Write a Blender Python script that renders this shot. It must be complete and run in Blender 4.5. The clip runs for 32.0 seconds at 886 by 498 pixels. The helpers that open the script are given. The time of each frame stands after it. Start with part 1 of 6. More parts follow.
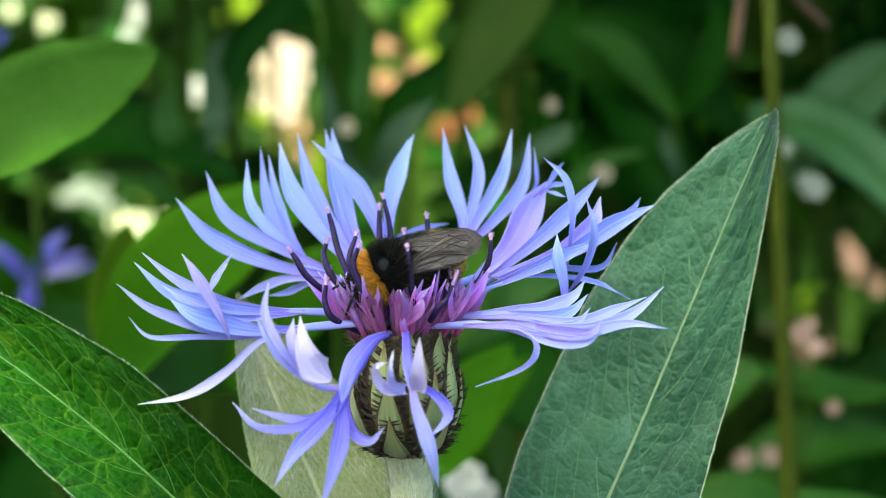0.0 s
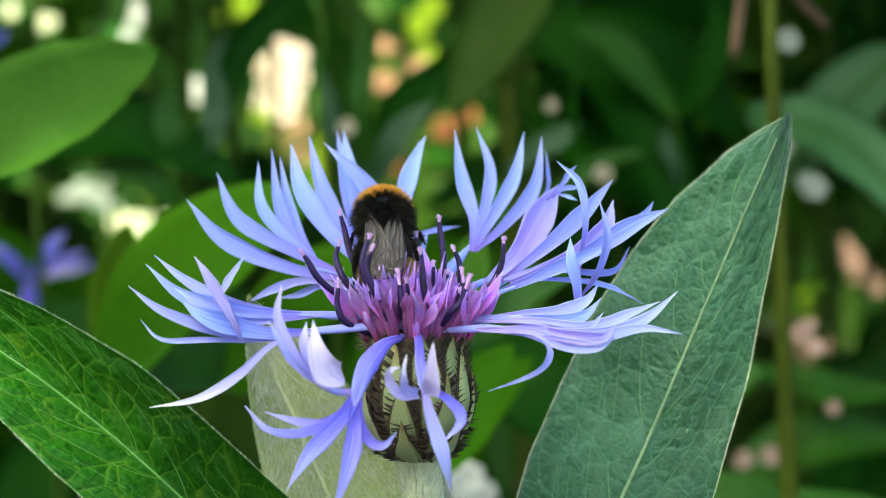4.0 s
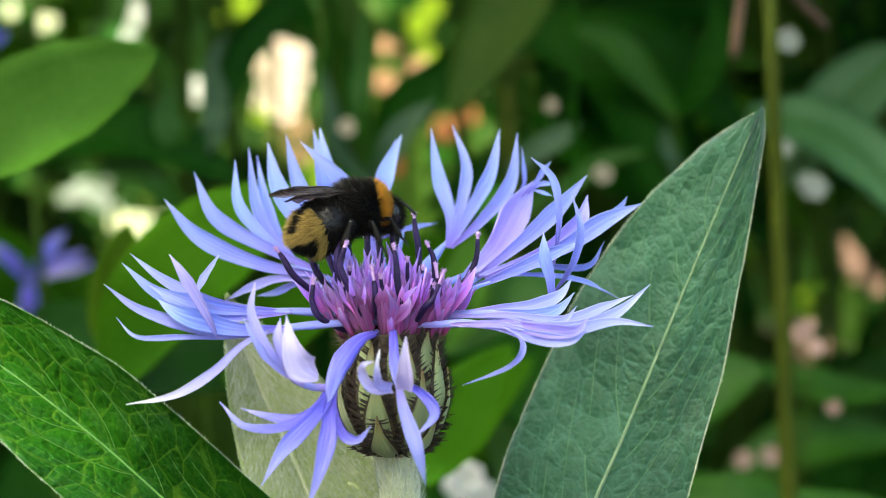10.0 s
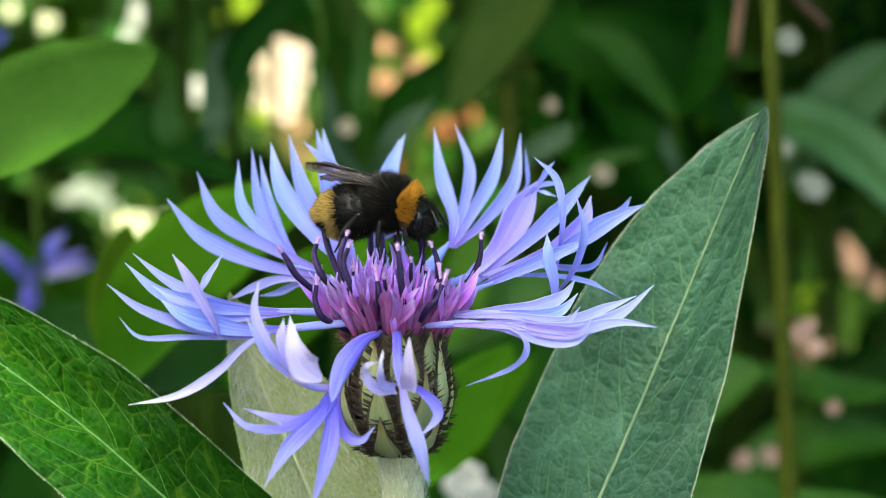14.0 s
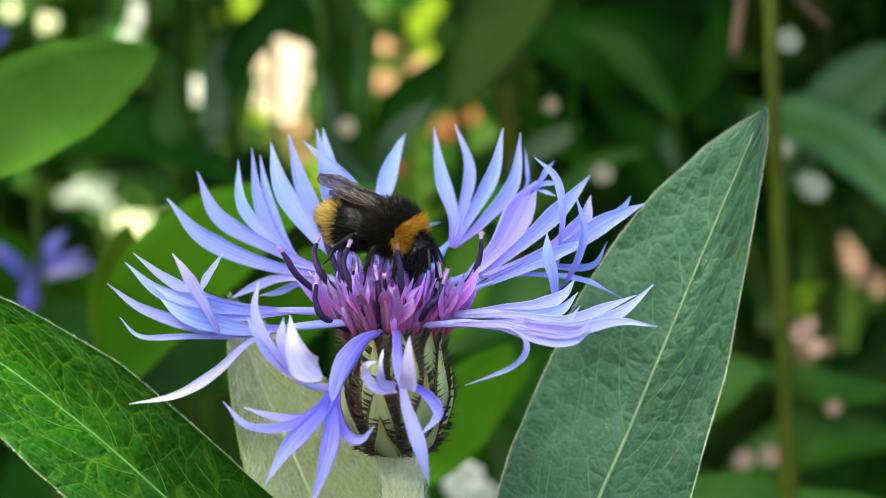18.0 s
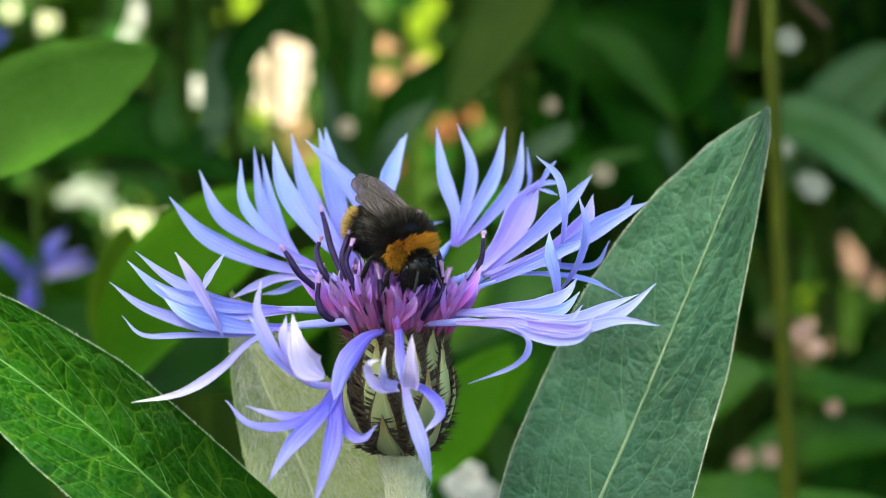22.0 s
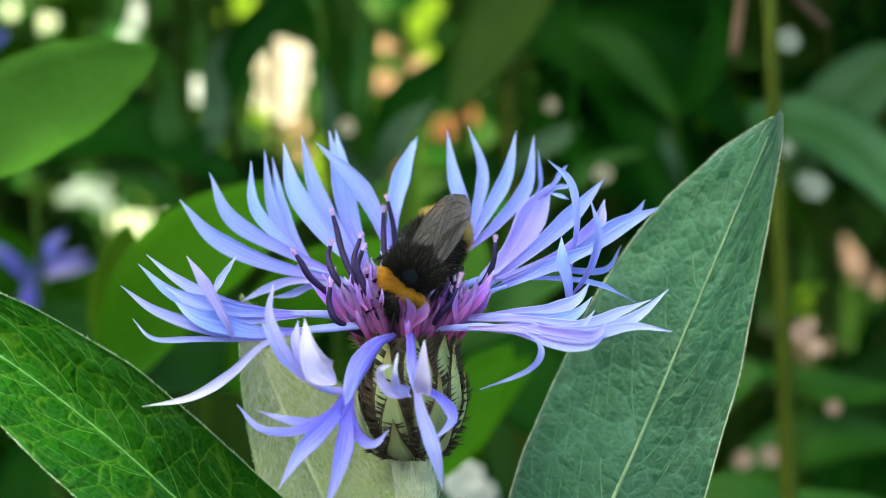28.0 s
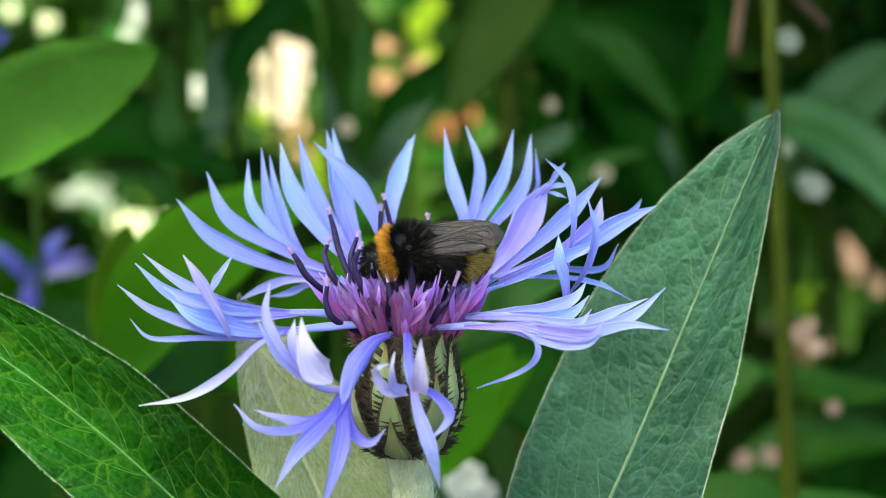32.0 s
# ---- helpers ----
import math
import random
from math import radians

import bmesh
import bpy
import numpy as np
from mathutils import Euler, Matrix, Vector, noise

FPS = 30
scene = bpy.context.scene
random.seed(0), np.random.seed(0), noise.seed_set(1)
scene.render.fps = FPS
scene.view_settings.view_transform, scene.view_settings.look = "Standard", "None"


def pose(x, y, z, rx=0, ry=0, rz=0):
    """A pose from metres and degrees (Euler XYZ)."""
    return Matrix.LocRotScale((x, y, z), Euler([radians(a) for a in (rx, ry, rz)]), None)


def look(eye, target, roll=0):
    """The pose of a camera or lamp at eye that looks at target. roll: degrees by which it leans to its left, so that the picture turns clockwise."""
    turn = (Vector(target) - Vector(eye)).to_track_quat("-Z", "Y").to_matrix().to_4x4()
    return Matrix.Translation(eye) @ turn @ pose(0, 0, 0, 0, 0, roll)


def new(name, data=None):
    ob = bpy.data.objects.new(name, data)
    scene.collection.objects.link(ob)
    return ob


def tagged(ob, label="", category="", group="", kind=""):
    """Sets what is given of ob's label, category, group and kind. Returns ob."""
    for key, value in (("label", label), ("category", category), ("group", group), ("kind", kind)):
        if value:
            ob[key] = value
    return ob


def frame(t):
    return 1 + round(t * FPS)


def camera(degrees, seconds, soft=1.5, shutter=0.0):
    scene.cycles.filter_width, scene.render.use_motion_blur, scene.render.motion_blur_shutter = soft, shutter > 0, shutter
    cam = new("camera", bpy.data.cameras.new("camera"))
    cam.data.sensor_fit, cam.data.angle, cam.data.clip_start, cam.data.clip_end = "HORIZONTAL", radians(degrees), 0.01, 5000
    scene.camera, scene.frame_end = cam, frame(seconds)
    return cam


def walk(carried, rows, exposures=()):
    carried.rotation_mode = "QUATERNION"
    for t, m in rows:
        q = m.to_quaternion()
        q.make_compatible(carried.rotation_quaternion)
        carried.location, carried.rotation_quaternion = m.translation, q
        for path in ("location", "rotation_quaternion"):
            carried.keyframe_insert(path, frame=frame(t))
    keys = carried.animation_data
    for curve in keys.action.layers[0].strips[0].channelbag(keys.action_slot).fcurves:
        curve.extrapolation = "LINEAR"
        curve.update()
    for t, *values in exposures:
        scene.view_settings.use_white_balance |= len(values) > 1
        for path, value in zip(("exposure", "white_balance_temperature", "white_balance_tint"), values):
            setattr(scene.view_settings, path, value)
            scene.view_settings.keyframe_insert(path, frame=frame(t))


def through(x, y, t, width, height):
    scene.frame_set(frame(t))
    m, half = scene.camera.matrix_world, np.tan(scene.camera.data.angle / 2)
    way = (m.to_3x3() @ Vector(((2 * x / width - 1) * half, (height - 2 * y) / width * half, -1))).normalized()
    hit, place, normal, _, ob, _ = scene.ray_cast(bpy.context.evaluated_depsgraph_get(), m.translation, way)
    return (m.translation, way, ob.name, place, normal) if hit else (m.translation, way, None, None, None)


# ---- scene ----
# ---- camera: on a tripod, close to the flower, slightly looking down ----
cam = camera(30, 32.0, soft=1.0)
cam.data.dof.use_dof = True
cam.data.dof.focus_distance = 0.178
cam.data.dof.aperture_fstop = 22.0
STAND = pose(0.00000, -0.17825, 0.32213, 82.00, 0, 0)
walk(cam, [(0, STAND), (32, STAND)], exposures=[(0, 2.30, 6750, -13), (3.3, 2.30, 6750, -13), (5.7, 2.30, 6950, -7), (25.3, 2.30, 6950, -7), (27.7, 2.29, 6700, -16), (32, 2.29, 6720, -15)])

# ---- world, sun, exposure ----
SUN_ELEVATION, SUN_BEARING = 46.0, 127.0  # bearing: degrees from the way the camera looks, to its left
world = bpy.data.worlds.new("sky")
scene.world = world
world.use_nodes = True
wn = world.node_tree.nodes
sky = wn.new("ShaderNodeTexSky")
sky.sky_type, sky.sun_disc, sky.dust_density, sky.air_density = "NISHITA", False, 5.0, 0.8
sky.sun_elevation, sky.sun_rotation = radians(SUN_ELEVATION), radians(-SUN_BEARING)
wn["Background"].inputs["Strength"].default_value = 0.15
world.node_tree.links.new(sky.outputs["Color"], wn["Background"].inputs["Color"])
sun = new("sun", bpy.data.lights.new("sun", "SUN"))
sun.data.energy, sun.data.angle, sun.data.color = 4.0, radians(0.5), (1.0, 0.93, 0.82)
SUN_WAY = Vector((-math.sin(radians(SUN_BEARING)), math.cos(radians(SUN_BEARING)), math.tan(radians(SUN_ELEVATION))))
sun.matrix_world = look(SUN_WAY, (0, 0, 0))



# ---- materials ----
def material(name, dark, light, rough=0.6, fine=900.0, coarse=90.0, bump=0.3, through=0.0, sheen=0.0, metal=0.0, spec=0.4):
    """A surface between two colours, mottled at two scales, with fine relief; through: the share of light that passes a thin leaf."""
    m = bpy.data.materials.new(name)
    m.use_nodes = True
    n, l = m.node_tree.nodes, m.node_tree.links
    b = n["Principled BSDF"]
    co = n.new("ShaderNodeTexCoord")
    big, small = n.new("ShaderNodeTexNoise"), n.new("ShaderNodeTexNoise")
    big.inputs["Scale"].default_value, small.inputs["Scale"].default_value = coarse, fine
    big.inputs["Detail"].default_value, small.inputs["Detail"].default_value = 4, 5
    mix = n.new("ShaderNodeMath")
    mix.operation = "MULTIPLY_ADD"
    mix.inputs[1].default_value = 0.45
    half = n.new("ShaderNodeMath")
    half.operation = "MULTIPLY"
    half.inputs[1].default_value = 0.55
    ramp = n.new("ShaderNodeValToRGB")
    ramp.color_ramp.elements[0].position, ramp.color_ramp.elements[1].position = 0.32, 0.68
    ramp.color_ramp.elements[0].color, ramp.color_ramp.elements[1].color = (*dark, 1), (*light, 1)
    bp = n.new("ShaderNodeBump")
    bp.inputs["Strength"].default_value, bp.inputs["Distance"].default_value = bump, 0.3 / fine
    l.new(co.outputs["Object"], big.inputs["Vector"])
    l.new(co.outputs["Object"], small.inputs["Vector"])
    l.new(big.outputs["Fac"], half.inputs[0])
    l.new(small.outputs["Fac"], mix.inputs[0])
    l.new(half.outputs[0], mix.inputs[2])
    l.new(mix.outputs[0], ramp.inputs["Fac"])
    l.new(ramp.outputs["Color"], b.inputs["Base Color"])
    l.new(small.outputs["Fac"], bp.inputs["Height"])
    l.new(bp.outputs["Normal"], b.inputs["Normal"])
    b.inputs["Roughness"].default_value, b.inputs["Metallic"].default_value = rough, metal
    b.inputs["Specular IOR Level"].default_value = spec
    b.inputs["Sheen Weight"].default_value = sheen
    if through:
        leak(m, ramp.outputs["Color"], through)
    return m


def fur_material(name, dark, light, rough=0.6, spec=0.25, through=0.0):
    """Fur: each hair takes its own colour between two; a little sheen."""
    m = bpy.data.materials.new(name)
    m.use_nodes = True
    n, l = m.node_tree.nodes, m.node_tree.links
    b = n["Principled BSDF"]
    geo, ramp = n.new("ShaderNodeNewGeometry"), n.new("ShaderNodeValToRGB")
    ramp.color_ramp.elements[0].color, ramp.color_ramp.elements[1].color = (*dark, 1), (*light, 1)
    l.new(geo.outputs["Random Per Island"], ramp.inputs["Fac"])
    l.new(ramp.outputs["Color"], b.inputs["Base Color"])
    b.inputs["Roughness"].default_value, b.inputs["Specular IOR Level"].default_value = rough, spec
    if through:
        leak(m, ramp.outputs["Color"], through)
    return m


def leak(m, colour, share):
    """Lets a share of the light pass through a thin surface."""
    n, l = m.node_tree.nodes, m.node_tree.links
    tr, mx = n.new("ShaderNodeBsdfTranslucent"), n.new("ShaderNodeMixShader")
    mx.inputs["Fac"].default_value = share
    l.new(colour, tr.inputs["Color"])
    l.new(n["Principled BSDF"].outputs[0], mx.inputs[1])
    l.new(tr.outputs[0], mx.inputs[2])
    l.new(mx.outputs[0], n["Material Output"].inputs["Surface"])


def along(name, stops, ribs=14.0, rough=0.55, through=0.35, bump=0.25, vary=0.1, rim=None, streak=0.0):
    """A petal surface: colours from base to tip along U, fine ribs and streaks across V, a pale rim."""
    m = bpy.data.materials.new(name)
    m.use_nodes = True
    n, l = m.node_tree.nodes, m.node_tree.links
    b = n["Principled BSDF"]
    uv, sep = n.new("ShaderNodeUVMap"), n.new("ShaderNodeSeparateXYZ")
    l.new(uv.outputs[0], sep.inputs[0])
    ramp = n.new("ShaderNodeValToRGB")
    e = ramp.color_ramp.elements
    e[0].position, e[0].color = stops[0][0], (*stops[0][1], 1)
    e[1].position, e[1].color = stops[-1][0], (*stops[-1][1], 1)
    for at, c in stops[1:-1]:
        e.new(at).color = (*c, 1)
    noise_node = n.new("ShaderNodeTexNoise")
    noise_node.inputs["Scale"].default_value = 5.0
    stretch = n.new("ShaderNodeMapping")
    stretch.inputs["Scale"].default_value = (0.6, 3.0, 1.0)
    l.new(uv.outputs[0], stretch.inputs[0])
    info = n.new("ShaderNodeObjectInfo")
    l.new(stretch.outputs[0], noise_node.inputs["Vector"])
    wob = n.new("ShaderNodeMath")
    wob.operation = "MULTIPLY_ADD"
    wob.inputs[1].default_value = 0.7
    l.new(noise_node.outputs["Fac"], wob.inputs[0])
    sh = n.new("ShaderNodeMath")
    sh.operation = "SUBTRACT"
    sh.inputs[1].default_value = 0.35
    l.new(sep.outputs["X"], sh.inputs[0])
    l.new(sh.outputs[0], wob.inputs[2])
    l.new(wob.outputs[0], ramp.inputs["Fac"])
    hsv = n.new("ShaderNodeHueSaturation")
    mr = n.new("ShaderNodeMapRange")
    mr.inputs["To Min"].default_value, mr.inputs["To Max"].default_value = 1 - vary, 1 + vary
    l.new(info.outputs["Random"], mr.inputs[0])
    l.new(mr.outputs[0], hsv.inputs["Value"])
    tint = n.new("ShaderNodeMapRange")
    tint.inputs["To Min"].default_value, tint.inputs["To Max"].default_value = 0.507, 0.495
    l.new(info.outputs["Random"], tint.inputs[0])
    l.new(tint.outputs[0], hsv.inputs["Hue"])
    paint = ramp.outputs["Color"]
    if rim:
        lane = n.new("ShaderNodeMapping")
        lane.inputs["Scale"].default_value = (0.8, 11.0, 1.0)
        lines = n.new("ShaderNodeTexNoise")
        lines.inputs["Scale"].default_value, lines.inputs["Detail"].default_value = 1.0, 3.0
        lines.noise_dimensions = "4D"
        l.new(info.outputs["Random"], lines.inputs["W"])
        l.new(uv.outputs[0], lane.inputs[0])
        l.new(lane.outputs[0], lines.inputs["Vector"])
        off, far = n.new("ShaderNodeMath"), n.new("ShaderNodeMath")
        off.operation, far.operation = "SUBTRACT", "ABSOLUTE"
        off.inputs[1].default_value = 0.5
        l.new(sep.outputs["Y"], off.inputs[0])
        l.new(off.outputs[0], far.inputs[0])
        edge, pale = n.new("ShaderNodeMapRange"), n.new("ShaderNodeMapRange")
        edge.inputs["From Min"].default_value, edge.inputs["From Max"].default_value, edge.inputs["To Max"].default_value = 0.40, 0.5, 0.28
        pale.inputs["From Min"].default_value, pale.inputs["From Max"].default_value, pale.inputs["To Max"].default_value = 0.48, 0.68, streak
        l.new(far.outputs[0], edge.inputs[0])
        l.new(lines.outputs["Fac"], pale.inputs[0])
        most, mixc = n.new("ShaderNodeMath"), n.new("ShaderNodeMix")
        most.operation = "MAXIMUM"
        mixc.data_type = "RGBA"
        l.new(edge.outputs[0], most.inputs[0])
        l.new(pale.outputs[0], most.inputs[1])
        l.new(most.outputs[0], mixc.inputs["Factor"])
        l.new(paint, mixc.inputs["A"])
        mixc.inputs["B"].default_value = (*rim, 1)
        paint = mixc.outputs["Result"]
    l.new(paint, hsv.inputs["Color"])
    l.new(hsv.outputs[0], b.inputs["Base Color"])
    wave = n.new("ShaderNodeMath")
    wave.operation = "SINE"
    k = n.new("ShaderNodeMath")
    k.operation = "MULTIPLY"
    k.inputs[1].default_value = ribs * math.pi
    l.new(sep.outputs["Y"], k.inputs[0])
    l.new(k.outputs[0], wave.inputs[0])
    bp = n.new("ShaderNodeBump")
    bp.inputs["Strength"].default_value, bp.inputs["Distance"].default_value = bump, 0.00012
    l.new(wave.outputs[0], bp.inputs["Height"])
    l.new(bp.outputs["Normal"], b.inputs["Normal"])
    b.inputs["Roughness"].default_value = rough
    b.inputs["Specular IOR Level"].default_value = 0.3
    b.inputs["Sheen Weight"].default_value = 0.15
    leak(m, hsv.outputs[0], through)
    return m


def veined(name, dark, light, vein, rough=0.45, through=0.15, net=16.0, long=3.4, fuzz=0.3, vein_share=0.5, spec=0.5, relief=0.5, patch=110.0, sheen=0.0, small=2.7, thin=0.11, shear=0.0):
    """A leaf surface: mottled green, quilted between two nets of veins, a coarse and a fine one, with a fine nap."""
    m = bpy.data.materials.new(name)
    m.use_nodes = True
    n, l = m.node_tree.nodes, m.node_tree.links
    b = n["Principled BSDF"]

    def op(kind, a, c=None, third=None):
        q = n.new("ShaderNodeMath")
        q.operation = kind
        for i, v in enumerate((a, c, third)):
            if v is None:
                continue
            if isinstance(v, (int, float)):
                q.inputs[i].default_value = v
            else:
                l.new(v, q.inputs[i])
        return q.outputs[0]

    def noise_at(scale, vector, detail=4):
        q = n.new("ShaderNodeTexNoise")
        q.inputs["Scale"].default_value, q.inputs["Detail"].default_value = scale, detail
        l.new(vector, q.inputs["Vector"])
        return q

    uv, co = n.new("ShaderNodeUVMap"), n.new("ShaderNodeTexCoord")
    sc = n.new("ShaderNodeMapping")
    sc.inputs["Scale"].default_value = (long, 1.0, 1.0)
    if shear:
        # the net leans forward from the midrib, as the side veins do
        cut, put = n.new("ShaderNodeSeparateXYZ"), n.new("ShaderNodeCombineXYZ")
        l.new(uv.outputs[0], cut.inputs[0])
        off = op("ABSOLUTE", op("SUBTRACT", cut.outputs["Y"], 0.5))
        l.new(op("SUBTRACT", cut.outputs["X"], op("MULTIPLY", off, shear)), put.inputs["X"])
        l.new(cut.outputs["Y"], put.inputs["Y"])
        l.new(put.outputs[0], sc.inputs[0])
    else:
        l.new(uv.outputs[0], sc.inputs[0])
    bent = n.new("ShaderNodeMix")
    bent.data_type = "VECTOR"
    bent.inputs["Factor"].default_value = 0.15 / net
    l.new(sc.outputs[0], bent.inputs["A"])
    l.new(noise_at(9.0, sc.outputs[0]).outputs["Color"], bent.inputs["B"])
    cells = n.new("ShaderNodeTexVoronoi")
    cells.feature = "DISTANCE_TO_EDGE"
    cells.inputs["Scale"].default_value = net
    l.new(bent.outputs["Result"], cells.inputs["Vector"])
    fine = n.new("ShaderNodeMapRange")
    fine.interpolation_type = "SMOOTHSTEP"
    fine.inputs["From Min"].default_value, fine.inputs["From Max"].default_value = 0.0, thin
    fine.inputs["To Min"].default_value, fine.inputs["To Max"].default_value = 1.0, 0.0
    l.new(cells.outputs["Distance"], fine.inputs[0])
    lesser = n.new("ShaderNodeTexVoronoi")
    lesser.feature = "DISTANCE_TO_EDGE"
    lesser.inputs["Scale"].default_value = net * small
    l.new(bent.outputs["Result"], lesser.inputs["Vector"])
    lace = n.new("ShaderNodeMapRange")
    lace.interpolation_type = "SMOOTHSTEP"
    lace.inputs["From Max"].default_value, lace.inputs["To Min"].default_value, lace.inputs["To Max"].default_value = 0.14, 0.25, 0.0
    l.new(lesser.outputs["Distance"], lace.inputs[0])
    mottle, nap = noise_at(patch, co.outputs["Object"]), noise_at(2600.0, co.outputs["Object"], 5)
    ramp = n.new("ShaderNodeValToRGB")
    ramp.color_ramp.elements[0].position, ramp.color_ramp.elements[1].position = 0.33, 0.67
    ramp.color_ramp.elements[0].color, ramp.color_ramp.elements[1].color = (*dark, 1), (*light, 1)
    l.new(op("MULTIPLY_ADD", nap.outputs["Fac"], fuzz, op("MULTIPLY", mottle.outputs["Fac"], 1 - fuzz)), ramp.inputs["Fac"])
    mixc = n.new("ShaderNodeMix")
    mixc.data_type = "RGBA"
    patchy = noise_at(260.0, co.outputs["Object"])
    l.new(op("MULTIPLY", op("MULTIPLY", op("MAXIMUM", fine.outputs[0], lace.outputs[0]), patchy.outputs["Fac"]), vein_share), mixc.inputs["Factor"])
    l.new(ramp.outputs["Color"], mixc.inputs["A"])
    mixc.inputs["B"].default_value = (*vein, 1)
    l.new(mixc.outputs["Result"], b.inputs["Base Color"])
    bp = n.new("ShaderNodeBump")
    bp.inputs["Strength"].default_value, bp.inputs["Distance"].default_value = relief, 0.0006
    l.new(op("MULTIPLY_ADD", nap.outputs["Fac"], 0.25, op("MULTIPLY_ADD", op("MINIMUM", lesser.outputs["Distance"], 0.4), 0.45, op("MULTIPLY", op("MINIMUM", cells.outputs["Distance"], 0.4), 1.3))), bp.inputs["Height"])
    l.new(bp.outputs["Normal"], b.inputs["Normal"])
    b.inputs["Roughness"].default_value = rough
    b.inputs["Specular IOR Level"].default_value = spec
    b.inputs["Sheen Weight"].default_value = sheen
    leak(m, mixc.outputs["Result"], through)
    return m


def clear_wing(name):
    """A smoky bee wing: a thin brownish film, streaked along its length, that shines."""
    m = bpy.data.materials.new(name)
    m.use_nodes = True
    n, l = m.node_tree.nodes, m.node_tree.links
    b = n["Principled BSDF"]
    uv, lane, nz = n.new("ShaderNodeUVMap"), n.new("ShaderNodeMapping"), n.new("ShaderNodeTexNoise")
    lane.inputs["Scale"].default_value = (2.2, 11.0, 1.0)
    nz.inputs["Scale"].default_value, nz.inputs["Detail"].default_value = 1.3, 4.0
    l.new(uv.outputs[0], lane.inputs[0])
    l.new(lane.outputs[0], nz.inputs["Vector"])
    ramp = n.new("ShaderNodeValToRGB")
    ramp.color_ramp.elements[0].position, ramp.color_ramp.elements[1].position = 0.34, 0.68
    ramp.color_ramp.elements[0].color, ramp.color_ramp.elements[1].color = (0.15, 0.125, 0.12, 1), (0.52, 0.47, 0.46, 1)
    l.new(nz.outputs["Fac"], ramp.inputs["Fac"])
    l.new(ramp.outputs["Color"], b.inputs["Base Color"])
    b.inputs["Roughness"].default_value, b.inputs["Specular IOR Level"].default_value = 0.24, 0.8
    bp = n.new("ShaderNodeBump")
    bp.inputs["Strength"].default_value, bp.inputs["Distance"].default_value = 0.9, 0.0004
    l.new(nz.outputs["Fac"], bp.inputs["Height"])
    l.new(bp.outputs["Normal"], b.inputs["Normal"])
    film = n.new("ShaderNodeMapRange")
    film.inputs["From Min"].default_value, film.inputs["From Max"].default_value = 0.3, 0.7
    film.inputs["To Min"].default_value, film.inputs["To Max"].default_value = 0.66, 0.88
    l.new(nz.outputs["Fac"], film.inputs[0])
    tr, mx = n.new("ShaderNodeBsdfTransparent"), n.new("ShaderNodeMixShader")
    tr.inputs["Color"].default_value = (0.62, 0.54, 0.49, 1)
    l.new(film.outputs[0], mx.inputs["Fac"])
    l.new(b.outputs[0], mx.inputs[1])
    l.new(tr.outputs[0], mx.inputs[2])
    l.new(mx.outputs[0], n["Material Output"].inputs["Surface"])
    return m


PALE_RIM = (0.54, 0.59, 0.93)
PETAL = along("petal_blue", [(0.0, (0.24, 0.16, 0.68)), (0.3, (0.26, 0.30, 0.87)), (0.7, (0.285, 0.395, 0.92)), (1.0, (0.45, 0.52, 0.92))], ribs=9, bump=0.25, rim=PALE_RIM, streak=0.12)
PETAL_VIOLET = along("petal_violet", [(0.0, (0.44, 0.42, 0.86)), (0.35, (0.34, 0.25, 0.80)), (0.75, (0.31, 0.28, 0.83)), (1.0, (0.46, 0.46, 0.90))], ribs=9, bump=0.14, rim=PALE_RIM, streak=0.2)
PETAL_LILAC = along("petal_lilac", [(0.0, (0.44, 0.30, 0.74)), (0.3, (0.35, 0.35, 0.84)), (0.7, (0.37, 0.41, 0.88)), (1.0, (0.50, 0.55, 0.90))], ribs=9, bump=0.14, rim=(0.66, 0.66, 0.93), streak=0.14)
PETAL_WHITE = along("petal_white", [(0.0, (0.50, 0.42, 0.82)), (0.4, (0.60, 0.52, 0.86)), (1.0, (0.70, 0.63, 0.89))], ribs=7, bump=0.35, rim=(0.80, 0.74, 0.92), streak=0.35, through=0.2)
PETAL_BLUSH = along("petal_blush", [(0.0, (0.38, 0.34, 0.84)), (0.5, (0.45, 0.41, 0.86)), (1.0, (0.60, 0.55, 0.90))], ribs=7, bump=0.25, rim=(0.68, 0.64, 0.92), streak=0.3)
# lilac that turns white at the tip: direct sun painted into the colour
PETAL_SUN_TIP = along("petal_sun_tip", [(0.0, (0.40, 0.38, 0.85)), (0.5, (0.45, 0.43, 0.86)), (0.75, (0.74, 0.70, 0.90)), (1.0, (0.86, 0.83, 0.90))], ribs=7, bump=0.3, rim=(0.78, 0.74, 0.90), streak=0.4)
DISC = along("disc_pink", [(0.0, (0.60, 0.03, 0.22)), (0.34, (0.65, 0.13, 0.53)), (0.62, (0.52, 0.20, 0.77)), (1.0, (0.57, 0.42, 0.92))], ribs=6, vary=0.4, rim=(0.74, 0.54, 0.90), streak=0.25)
DISC_LOW = along("disc_magenta", [(0.0, (0.44, 0.04, 0.24)), (0.45, (0.62, 0.15, 0.54)), (1.0, (0.60, 0.34, 0.82))], ribs=6, vary=0.4, rim=(0.70, 0.46, 0.84), streak=0.25)
ANTHER = material("anther_dark", (0.007, 0.004, 0.020), (0.034, 0.016, 0.088), rough=0.45, fine=3000, coarse=500, bump=0.4, spec=0.2)
STIGMA = material("stigma_pink", (0.40, 0.20, 0.48), (0.66, 0.44, 0.70), rough=0.8, fine=4000, coarse=900, bump=0.8)
